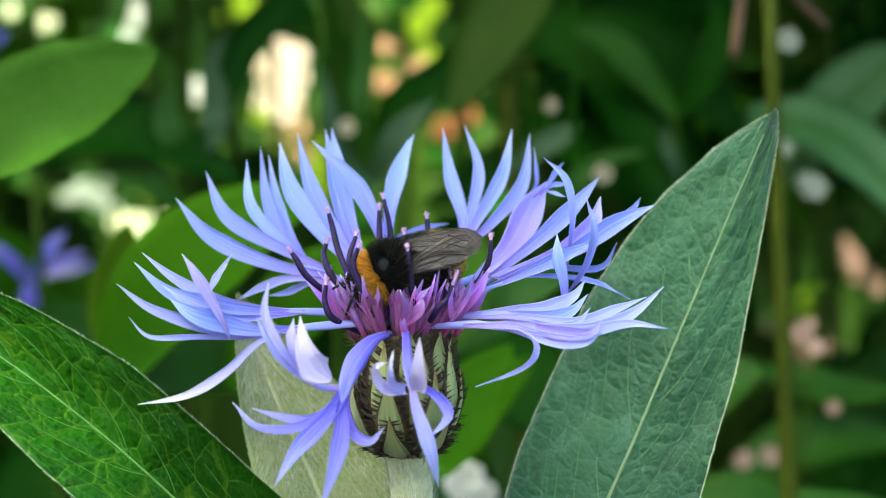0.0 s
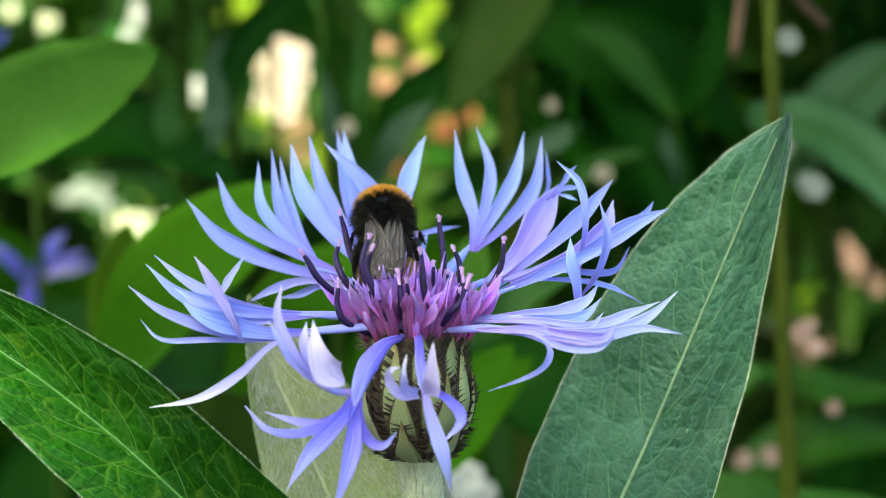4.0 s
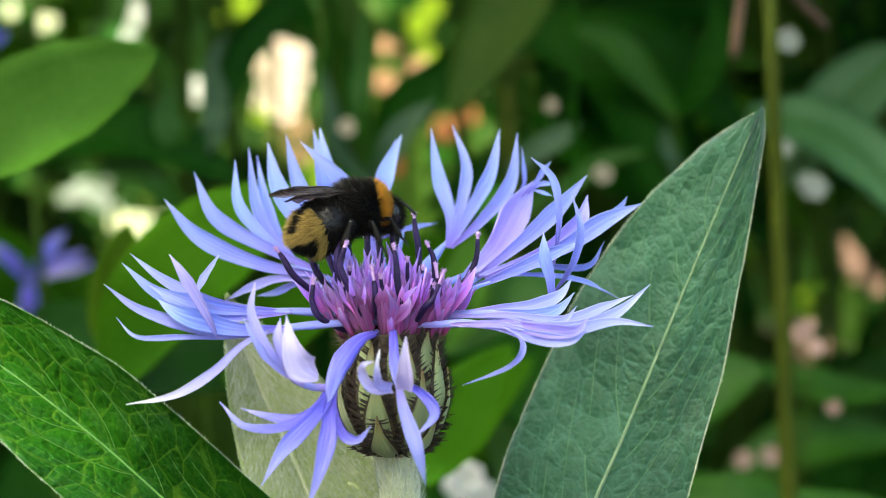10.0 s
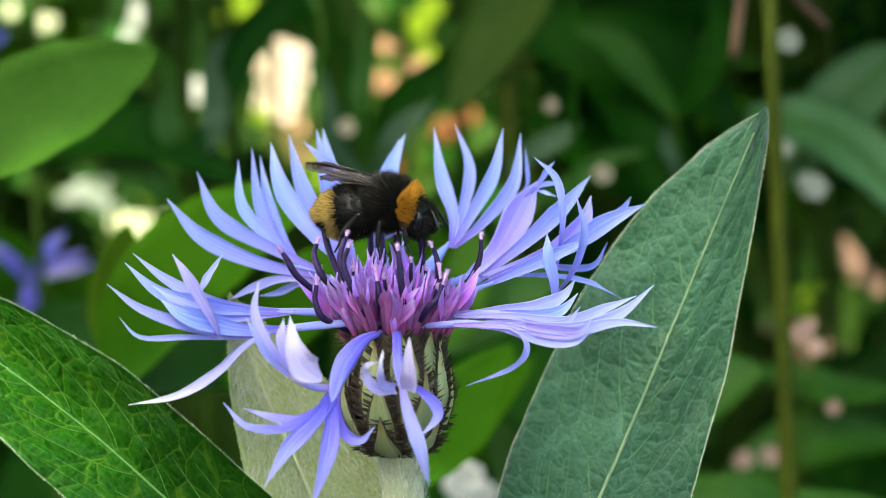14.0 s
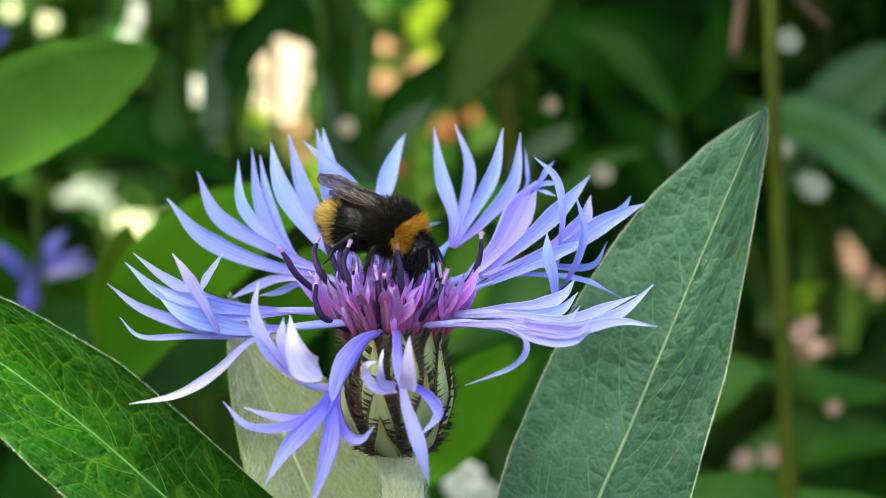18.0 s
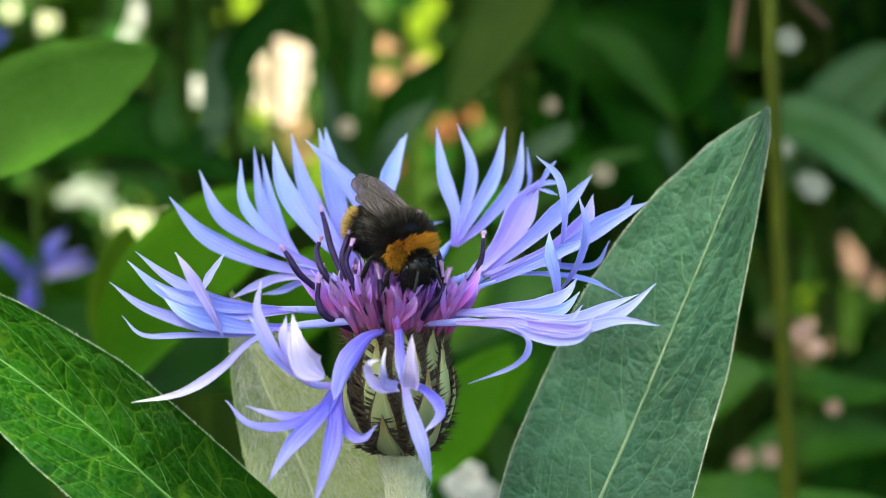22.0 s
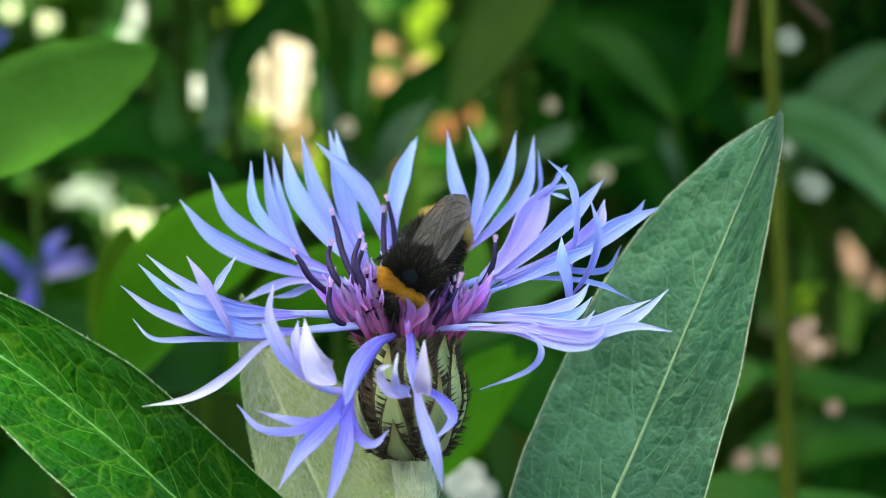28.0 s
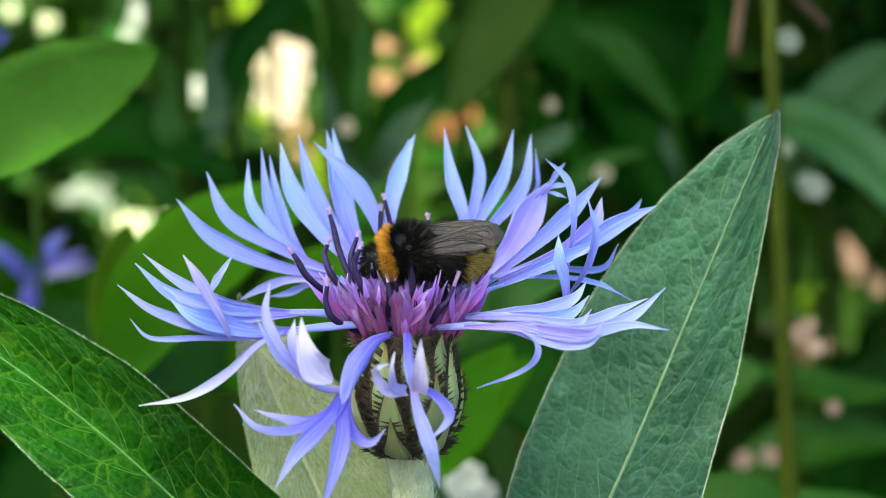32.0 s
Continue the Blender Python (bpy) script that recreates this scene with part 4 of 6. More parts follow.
leaf([(-2.4, 3, 233.8), (11.2, 6, 256.2), (19.4, 9, 272.3), (26.6, 12, 287.9), (33.0, 13, 302.7), (38.9, 13, 316.4)], 2.0, (-0.25, -1, 0.38), LEAF, 0.28, plain, cup=-0.2,
     left=[(0, 2), (0.2, 9.5), (0.4, 12.4), (0.6, 12.3), (0.72, 10.8), (0.82, 8.2), (0.91, 5.0), (0.96, 2.6), (1, 0.1)],
     right=[(0, 2), (0.2, 8.5), (0.4, 9.6), (0.6, 7.6), (0.72, 5.6), (0.82, 4.0), (0.91, 2.2), (0.96, 1.3), (1, 0.1)],
     ripple=0.9, label="large grey-green pointed leaf", hairs=1500, veins=8, rib_mat=SOFT_RIB, rim_mat=PALE_RIB, sweep=0.5, quilt=0.22, fold=-1.2)
leaf([(-4.2, -2, 237.6), (-13.3, -6, 260.7), (-26.2, -9, 273.2), (-36.8, -10, 282.8), (-49.0, -10, 291.5), (-63.7, -8, 298.6)], 2.0, (0.3, -1, 0.2), LEAF_DEEP, 0.2, plain, cup=0.12,
     left=[(0, 2), (0.2, 5.6), (0.42, 7.2), (0.6, 7.0), (0.75, 5.6), (0.9, 3.0), (1, 0.1)],
     right=[(0, 2), (0.2, 5.6), (0.40, 6.7), (0.6, 6.5), (0.75, 5.2), (0.9, 3.2), (1, 0.1)],
     ripple=0.6, seed=4, label="deep green leaf with pale net veins", hairs=2200, veins=8, vein=SIDE_VEIN_PALE, sweep=0.42, rib_mat=SIDE_VEIN_PALE, rim_mat=SIDE_VEIN_PALE, quilt=0.2, fold=5.0)
leaf([(-5.4, 8, 244.8), (-9.4, 10, 259.8), (-14.7, 12, 272.5), (-20.2, 14, 284.2), (-24.5, 16, 294.6)], 15.5, (0.2, -1, 0.1), LEAF_PALE, 0.34, spear, cup=0.15, right=1.4, ripple=0.4, seed=9, label="pale downy leaf behind the bloom", hairs=500, veins=0, vein=PALE_RIB, sweep=0.5, down=7500, rib_mat=PALE_RIB, fold=2.5)


# ---- the bumblebee ----
bee = thing("bumblebee", pose(0, 0, 0.3), "furry black bumblebee with an orange collar, feeding on the bloom", "insect")


def fur(bm, centre, radii, count, length, keep, wide=0.045, comb=(-0.5, 0, 0.1), pinch=0.0, seed=1, turn=Matrix.Identity(3)):
    """Hairs on an egg-shaped body, combed backwards; keep says where they grow."""
    r = random.Random(seed)
    made = 0
    while made < count:
        z, a = r.uniform(-1, 1), r.uniform(0, 2 * math.pi)
        q = math.sqrt(1 - z * z)
        d = Vector((q * math.cos(a), q * math.sin(a), z))
        if not keep(d):
            continue
        k = 1 - pinch * max(0.0, -d.x)
        p = Vector(centre) + turn @ Vector((d.x * radii[0], d.y * radii[1] * k, d.z * radii[2] * k))
        way = turn @ Vector((d.x / radii[0], d.y / radii[1], d.z / radii[2])).normalized() + Vector(comb) * r.uniform(0.3, 1.0) + Vector((r.uniform(-.25, .25), r.uniform(-.25, .25), r.uniform(-.25, .25)))
        hair(bm, p, way, length * r.uniform(0.6, 1.25), wide, Vector(comb) * length * 0.25)
        made += 1


bends, flaps = [], []


def bumblebee():
    # thorax at the origin, head towards +x, back towards +z
    def collar(d):
        return d.x > 0.66 - 0.26 * abs(d.y) + 0.10 * noise.noise(d * 5)

    def bald(d):
        return d.z > 0 and (d.x - 0.26) ** 2 / 0.06 + d.y ** 2 / 0.08 < 1

    bm = bmesh.new()
    ball(bm, (0, 0, 0), (2.65, 2.75, 2.45))
    thorax = part("thorax", bm, BEE_BALD, bee, "glossy black bald patch among fur")
    bm = bmesh.new()
    fur(bm, (0, 0, 0), (2.6, 2.7, 2.4), 7200, 1.2, lambda d: not collar(d) and not bald(d), wide=0.028, seed=2)
    part("thorax_fur", bm, FUR_BLACK, thorax, "black fur")
    bm = bmesh.new()
    fur(bm, (0, 0, 0), (2.6, 2.7, 2.4), 260, 1.4, lambda d: d.x < 0.0 and d.z > -0.1 and not bald(d), wide=0.02, seed=12)
    part("pale_fur", bm, FUR_GREY, thorax, "scattered pale grey hairs")
    bm = bmesh.new()
    fur(bm, (0, 0, 0), (2.65, 2.75, 2.45), 4600, 1.15, lambda d: collar(d) and d.x < 0.88 and d.z > -0.75, comb=(0.12, 0, 0.2), wide=0.027, seed=3)
    part("collar_fur", bm, FUR_ORANGE, thorax, "orange-yellow collar of fur")
    bm = bmesh.new()
    fur(bm, (0, 0, 0), (2.65, 2.75, 2.45), 420, 1.3, lambda d: collar(d) and d.x < 0.95, comb=(0.12, 0, 0.2), wide=0.024, seed=13)
    part("dark_fur", bm, FUR_BLACK, thorax, "black hairs in the collar")
    # the abdomen hangs from the waist, on which it bends
    c, r, waist = (-2.5, 0, -0.4), (3.6, 3.05, 2.8), (-1.9, 0, -0.6)

    def band(d):
        return d.x < -0.33 + 0.14 * noise.noise(d * 9)

    def tip(d):
        return d.x < -0.5 and d.z < -0.22 + 0.15 * noise.noise(d * 7)

    def saddle(d):
        return abs(d.y) < 0.42 + 0.06 * noise.noise(d * 9) and d.z > 0.25

    bm = bmesh.new()
    ball(bm, c, r, u=36, v=24, pinch=0.30)
    for v in bm.verts:
        # shallow steps between the plates
        s = (v.co.x - c[0]) / r[0]
        v.co.yz *= 1 + 0.025 * math.sin(s * 13.0)
    abdomen = part("abdomen", bm, BEE_BLACK, bee, "shiny black segmented abdomen")
    abdomen.location = Vector(waist) * MM
    bm = bmesh.new()
    fur(bm, c, r, 4400, 0.85, lambda d: not band(d) or saddle(d), comb=(-0.8, 0, 0.05), wide=0.024, pinch=0.3, seed=4)
    part("abdomen_fur", bm, FUR_BLACK, abdomen, "short black fur")
    bm = bmesh.new()
    fur(bm, c, r, 220, 1.1, lambda d: d.x > 0.1 and d.z > 0.0, comb=(-0.8, 0, 0.1), wide=0.02, pinch=0.3, seed=14)
    part("pale_fur", bm, FUR_GREY, abdomen, "scattered pale grey hairs")
    bm = bmesh.new()
    fur(bm, c, r, 5200, 1.15, lambda d: band(d) and not tip(d) and not saddle(d), comb=(-0.8, 0, -0.1), wide=0.026, pinch=0.3, seed=5)
    part("tail_band", bm, FUR_BUFF, abdomen, "buff-yellow band of fur")
    bm = bmesh.new()
    fur(bm, c, r, 1700, 0.95, lambda d: tip(d), comb=(-0.7, 0, -0.3), wide=0.026, pinch=0.3, seed=6)
    part("tail_tip_fur", bm, FUR_BLACK, abdomen, "dark tail tip")
    bm = bmesh.new()
    fur(bm, c, r, 750, 1.2, lambda d: band(d) and not saddle(d), comb=(-0.7, 0, 0.0), wide=0.024, pinch=0.3, seed=16)
    part("dark_fur", bm, FUR_BLACK, abdomen, "black hairs among the buff")
    bends.append(abdomen)
    # head
    bm = bmesh.new()
    ball(bm, (3.3, 0, -1.2), (1.5, 1.9, 1.9))
    ball(bm, (3.9, 0, -2.4), (0.7, 0.9, 1.0), u=14, v=9)
    head = part("head", bm, BEE_BLACK, bee, "black hairy head")
    bm = bmesh.new()
    fur(bm, (3.3, 0, -1.2), (1.45, 1.85, 1.85), 2000, 0.85, lambda d: abs(d.y) < 0.85, comb=(0.2, 0, -0.1), wide=0.025, seed=7)
    part("face_fur", bm, FUR_BLACK, head)
    for sgn in (-1, 1):
        bm = bmesh.new()
        ball(bm, (3.5, 1.5 * sgn, -1.2), (0.65, 0.5, 1.2), u=14, v=9)
        part("eye", bm, EYE, head, "glossy dark oval eye")
        bm = bmesh.new()
        tube(bm, [(4.1, 0.5 * sgn, -0.6), (4.7, 0.9 * sgn, 0.0), (5.3, 1.3 * sgn, -0.6), (6.0, 1.7 * sgn, -1.6)], [0.16, 0.15, 0.17, 0.15], n=12, sides=7)
        part("antenna", bm, BEE_BLACK, head, "bent black feeler")
    bm = bmesh.new()
    tube(bm, [(4.1, 0, -3.0), (4.3, 0, -4.0), (4.2, 0, -5.0)], [0.3, 0.2, 0.1], n=6, sides=7)
    part("tongue", bm, BEE_BLACK, head)
    # wings, folded back along the body
    for sgn in (-1, 1):
        for big in (True, False):
            length, width = (9.6, 3.1) if big else (6.8, 2.1)
            spread = radians(-1 if big else 5) * sgn
            hinge = Vector((-0.5, 0, 2.0))
            root = -hinge + Vector((-0.6 if big else -1.2, 1.6 * sgn, (1.85 if sgn > 0 else 1.75) if big else 1.6))
            axis = Vector((-math.cos(spread), math.sin(spread), 0.10 if big else 0.02))
            pts = [root, root + axis * length * 0.35 + Vector((0, 0, 0.35)), root + axis * length * 0.7 + Vector((0, 0, 0.35)), root + axis * length]
            bm = bmesh.new()
            wing_shape = lambda s: max(0.03, (0.16 + 0.84 * math.sin(math.pi * 0.5 * min(1, s / 0.72))) * (max(0.0, 1 - ((s - 0.72) / 0.28) ** 2) ** 0.5 if s > 0.72 else 1))
            g = blade(bm, pts, width, (0, 0.25 * sgn, 1), cup=-0.06, thick=0.02, n=16, m=6, shape=wing_shape, ripple=0.2, seed=sgn + big, groove=0.07)
            rows = [[v.co.copy() for v in q] for q in g]
            w = part("forewing" if big else "hindwing", bm, WING, bee, "smoky clear folded wing")
            flaps.append((w, sgn))
            for path in ([(i, 0) for i in range(0, 17, 2)], [(i, 1) for i in range(0, 15, 2)], [(i, 2) for i in range(0, 13, 2)], [(i, 4) for i in range(0, 12, 2)], [(6, 2), (8, 3), (9, 4)], [(10, 0), (11, 1), (12, 2)],
                         [(4, 2), (7, 3), (11, 5), (13, 6)], [(12, 2), (13, 3), (11, 4)], [(9, 4), (11, 5), (12, 6)], [(13, 1), (14, 3), (14, 5)]):
                vb = bmesh.new()
                tube(vb, [rows[i][j] + Vector((0, 0, 0.02)) for i, j in path], [0.065, 0.05, 0.035], n=14, sides=5)
                part("wing_vein", vb, WING_VEIN, w)
    # six legs
    for sgn in (-1, 1):
        for hip, knee, shin, foot, thick in (((1.4, 1.2, -1.8), (2.4, 2.8, -1.6), (3.0, 3.2, -3.6), (3.9, 3.2, -4.9), 0.22),
                                             ((0.0, 1.4, -2.0), (-0.2, 3.5, -1.8), (0.1, 4.1, -4.2), (0.6, 4.4, -5.6), 0.24),
                                             ((-1.4, 1.3, -2.0), (-2.8, 3.3, -1.4), (-4.2, 3.7, -3.9), (-4.6, 4.0, -5.8), 0.33)):
            q = [Vector((a, b * sgn, c)) for a, b, c in (hip, knee, shin, foot)]
            bm = bmesh.new()
            tube(bm, [q[0], q[0].lerp(q[1], 0.5) + Vector((0, 0, 0.2)), q[1]], [thick, thick * 1.15, thick * 0.8], n=8, sides=8)
            for _ in range(60):
                hair(bm, q[0].lerp(q[1], rng.random()), Vector((rng.uniform(-1, 1), rng.uniform(-1, 1), rng.uniform(-1, 0.4))), rng.uniform(0.5, 0.9), 0.025, Vector((0, 0, -0.05)))
            leg = part("leg", bm, BEE_BLACK, bee, "bristly black leg")
            bm = bmesh.new()
            tube(bm, [q[1], q[1].lerp(q[2], 0.5), q[2]], [thick * 0.7, thick * 1.2, thick * 0.9], n=8, sides=8)
            for _ in range(70):
                s = rng.random()
                hair(bm, q[1].lerp(q[2], s), Vector((rng.uniform(-1, 1), rng.uniform(-1, 1), -0.6)), rng.uniform(0.5, 0.9), 0.03, Vector((0, 0, -0.1)))
            part("shin", bm, FUR_BLACK, leg)
            bm = bmesh.new()
            tube(bm, [q[2], q[2].lerp(q[3], 0.5) + Vector((0.15, 0, 0)), q[3]], [thick * 0.55, thick * 0.45, thick * 0.3], n=6, sides=6)
            part("foot", bm, BEE_BLACK, leg)


bumblebee()

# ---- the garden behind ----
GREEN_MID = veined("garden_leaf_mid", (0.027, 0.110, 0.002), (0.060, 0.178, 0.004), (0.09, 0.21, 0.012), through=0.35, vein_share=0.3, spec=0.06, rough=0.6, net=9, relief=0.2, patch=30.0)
# the garden leaf much darkened: deep shade is put into its colour
GREEN_DEEP_SHADE = veined("garden_leaf_deep_shade", (0.003, 0.028, 0.0008), (0.011, 0.066, 0.0015), (0.02, 0.08, 0.006), through=0.25, vein_share=0.3, spec=0.07, rough=0.6, net=9, relief=0.2, patch=30.0)
# a darker copy of GREEN_MID, with shade put into the colour
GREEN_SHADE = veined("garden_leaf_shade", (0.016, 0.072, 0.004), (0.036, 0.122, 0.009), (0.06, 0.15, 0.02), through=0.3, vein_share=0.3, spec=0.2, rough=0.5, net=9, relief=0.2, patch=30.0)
GREEN_SOFT = veined("garden_leaf_soft", (0.038, 0.112, 0.009), (0.074, 0.180, 0.018), (0.10, 0.21, 0.03), through=0.35, vein_share=0.3, spec=0.06, rough=0.6, net=9, relief=0.2, patch=30.0)
# teal-grey that imitates the sky's sheen on blurred leaves
GREEN_SHEEN = veined("garden_leaf_sheen", (0.018, 0.061, 0.018), (0.050, 0.108, 0.048), (0.07, 0.13, 0.07), through=0.2, vein_share=0.3, spec=0.25, rough=0.45, net=9, relief=0.2, patch=30.0)
# a paler greyed copy: pale sheen and haze are put into the colour
GREEN_HAZE = veined("garden_leaf_haze", (0.050, 0.155, 0.040), (0.108, 0.250, 0.096), (0.16, 0.29, 0.14), through=0.3, vein_share=0.3, spec=0.4, rough=0.5, net=9, relief=0.2, patch=30.0)
GREEN_OLIVE = veined("garden_leaf_olive", (0.018, 0.050, 0.002), (0.038, 0.082, 0.004), (0.08, 0.14, 0.02), through=0.4, vein_share=0.3, spec=0.12, rough=0.6, net=9, relief=0.2, patch=30.0)
# GREEN_OLIVE brightened: the light on the leaf is put into its colour
GREEN_OLIVE_LIT = veined("garden_leaf_olive_lit", (0.032, 0.095, 0.002), (0.062, 0.145, 0.004), (0.08, 0.17, 0.02), through=0.4, vein_share=0.3, spec=0.08, rough=0.6, net=9, relief=0.2, patch=30.0)
GREEN_LEAF = veined("garden_leaf_bright", (0.05, 0.13, 0.003), (0.10, 0.20, 0.006), (0.14, 0.24, 0.03), through=0.4, vein_share=0.3, spec=0.12, rough=0.6, net=9, relief=0.2, patch=30.0)
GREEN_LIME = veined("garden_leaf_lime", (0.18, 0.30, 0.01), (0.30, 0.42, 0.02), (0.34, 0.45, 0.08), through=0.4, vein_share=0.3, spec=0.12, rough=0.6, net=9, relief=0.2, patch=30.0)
STALK = material("garden_stalk", (0.018, 0.05, 0.003), (0.045, 0.085, 0.008), spec=0.1, rough=0.7, fine=300, coarse=40)
# colours of the stand-in spots, some brightened as if sunlit
SPOT_TAN = material("spot_tan", (0.30, 0.155, 0.08), (0.54, 0.33, 0.19), rough=0.8, fine=250, coarse=30, through=0.2)
SPOT_PINK = material("spot_pink", (0.20, 0.105, 0.075), (0.35, 0.22, 0.165), rough=0.8, fine=250, coarse=30, through=0.2)
SPOT_RUST = material("spot_rust", (0.15, 0.045, 0.012), (0.27, 0.10, 0.03), rough=0.8, fine=250, coarse=30, through=0.2)
SPOT_ROSE = material("spot_rose", (0.36, 0.22, 0.17), (0.58, 0.42, 0.34), rough=0.8, fine=250, coarse=30, through=0.2)
SPOT_PALE = material("spot_pale", (0.42, 0.34, 0.22), (0.62, 0.54, 0.40), rough=0.8, fine=250, coarse=30, through=0.2)
SPOT_SUNLIT = material("spot_sunlit", (0.62, 0.48, 0.36), (0.84, 0.74, 0.62), rough=0.8, fine=250, coarse=30, through=0.2)
TWIG = material("twig_brown", (0.07, 0.04, 0.025), (0.16, 0.10, 0.06), rough=0.85, fine=300, coarse=40)
OLIVE_STALK = material("olive_stalk", (0.026, 0.042, 0.003), (0.055, 0.072, 0.006), spec=0.1, rough=0.7, fine=300, coarse=40)
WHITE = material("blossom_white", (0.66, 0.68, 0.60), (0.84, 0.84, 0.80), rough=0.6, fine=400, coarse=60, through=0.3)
GREYISH = material("blossom_glint_grey", (0.27, 0.33, 0.27), (0.42, 0.46, 0.39), rough=0.6, fine=400, coarse=60, through=0.3)
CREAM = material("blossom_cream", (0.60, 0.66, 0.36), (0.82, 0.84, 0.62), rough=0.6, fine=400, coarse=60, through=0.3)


def oval(s):
    return max(0.02, math.sin(math.pi * (0.04 + 0.96 * s) ** 0.9) ** 0.75)


def mm(p, root):
    return tuple((a - b) * 1000 for a, b in zip(p, root))


def garden_plant(root, top, leaves, label, mat=GREEN_MID, stalk=1.6, group="", name="garden_plant", rib=None, hang=(), stalk_mat=None):
    """A stalk from the soil with leaves on it. A leaf: its line in metres, width in millimetres, facing and, if need be, its material."""
    root = (root[0], root[1], 0.0)
    ob = thing(name, pose(*root), label, "plant", group)
    bm = bmesh.new()
    a, b = Vector((0, 0, -8)), Vector(mm(top, root))
    tube(bm, [a, a.lerp(b, 0.5) + Vector((6, 4, 0)), b], [stalk * 1.3, stalk, stalk * 0.6], n=14, sides=8)
    part("stalk", bm, stalk_mat or STALK, ob)
    for k, (line, width, face, *other) in enumerate(leaves):
        bm = bmesh.new()
        g = blade(bm, [mm(p, root) for p in line], width, face, cup=0.22, thick=0.5, n=18, m=6, shape=oval, ripple=width * 0.05, seed=k * 1.7)
        mid = [r[3].co.copy() for r in g]
        lf = part("leaf", bm, other[0] if other else mat, ob)
        if rib:
            bm = bmesh.new()
            tube(bm, [q + Vector((0, -0.3, 0.1)) for q in mid[::3]], [0.5, 0.4, 0.25], n=12, sides=5)
            part("midrib", bm, rib or (other[0] if other else mat), lf)
    for line in hang:
        bm = bmesh.new()
        tube(bm, [mm(p, root) for p in line], [1.5, 1.4, 1.2, 1.0], n=14, sides=7)
        part("withered_stalk", bm, TWIG, ob, "brown withered side stalk")
    return ob


FRONT = (0.1, -1, 0.4)
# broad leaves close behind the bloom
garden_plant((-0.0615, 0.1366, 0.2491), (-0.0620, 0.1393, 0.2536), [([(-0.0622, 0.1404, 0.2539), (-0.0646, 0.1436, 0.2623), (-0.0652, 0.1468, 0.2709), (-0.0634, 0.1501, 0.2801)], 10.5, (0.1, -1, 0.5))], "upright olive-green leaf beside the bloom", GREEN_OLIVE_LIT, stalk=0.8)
garden_plant((-0.110, 0.067, 0.274), (-0.106, 0.071, 0.285), [([(-0.0854, 0.0708, 0.2977), (-0.0692, 0.0738, 0.3045), (-0.0550, 0.0768, 0.3116), (-0.0438, 0.0796, 0.3173)], 18.5, (0.1, -1, 0.6))], "broad mid-green leaf reaching over the bed", GREEN_SOFT)
garden_plant((0.019, 0.166, 0.255), (0.027, 0.178, 0.365), [([(0.0266, 0.1891, 0.3489), (0.0172, 0.1823, 0.3293), (0.0094, 0.1763, 0.3156), (0.0019, 0.1702, 0.3011)], 18, (-0.5, -1, -0.05), GREEN_OLIVE)], "tall plant with a hanging olive leaf", GREEN_OLIVE, stalk=0.8, stalk_mat=GREEN_DEEP_SHADE)
garden_plant((-0.028, 0.110, 0.0), (-0.029, 0.110, 0.262), [([(-0.0371, 0.1055, 0.2573), (-0.0282, 0.1082, 0.2694), (-0.0194, 0.1102, 0.2766), (-0.0094, 0.1121, 0.2829)], 15, (-0.2, -1, 0.5)), ([(-0.0364, 0.1249, 0.2518), (-0.0322, 0.1264, 0.2623), (-0.0301, 0.1273, 0.2686), (-0.0269, 0.1283, 0.2759)], 9, (0.3, -1, 0.5))], "bright green leaves close behind the head", GREEN_MID)
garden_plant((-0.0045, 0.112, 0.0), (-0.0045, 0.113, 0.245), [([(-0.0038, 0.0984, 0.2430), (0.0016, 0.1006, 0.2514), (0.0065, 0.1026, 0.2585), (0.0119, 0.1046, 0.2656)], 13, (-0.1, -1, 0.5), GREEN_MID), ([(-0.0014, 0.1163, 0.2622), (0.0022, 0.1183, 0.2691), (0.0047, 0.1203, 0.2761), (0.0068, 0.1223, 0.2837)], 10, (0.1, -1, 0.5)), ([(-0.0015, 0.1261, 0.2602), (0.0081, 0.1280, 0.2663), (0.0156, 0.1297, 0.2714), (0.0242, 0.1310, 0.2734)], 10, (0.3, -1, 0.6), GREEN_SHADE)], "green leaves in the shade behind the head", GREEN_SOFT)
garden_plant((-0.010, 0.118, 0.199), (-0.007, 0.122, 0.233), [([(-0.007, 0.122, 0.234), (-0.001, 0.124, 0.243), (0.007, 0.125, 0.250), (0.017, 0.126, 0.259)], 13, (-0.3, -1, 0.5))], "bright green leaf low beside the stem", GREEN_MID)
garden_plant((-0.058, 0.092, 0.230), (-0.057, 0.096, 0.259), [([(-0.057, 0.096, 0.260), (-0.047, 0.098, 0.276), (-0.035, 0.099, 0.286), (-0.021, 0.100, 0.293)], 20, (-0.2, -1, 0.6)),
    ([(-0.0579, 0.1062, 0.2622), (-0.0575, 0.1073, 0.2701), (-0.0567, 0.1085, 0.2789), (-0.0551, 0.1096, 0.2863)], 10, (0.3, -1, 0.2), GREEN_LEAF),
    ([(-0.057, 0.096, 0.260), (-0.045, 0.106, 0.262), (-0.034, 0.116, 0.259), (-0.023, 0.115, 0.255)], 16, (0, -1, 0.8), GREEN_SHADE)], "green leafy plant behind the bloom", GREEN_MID)
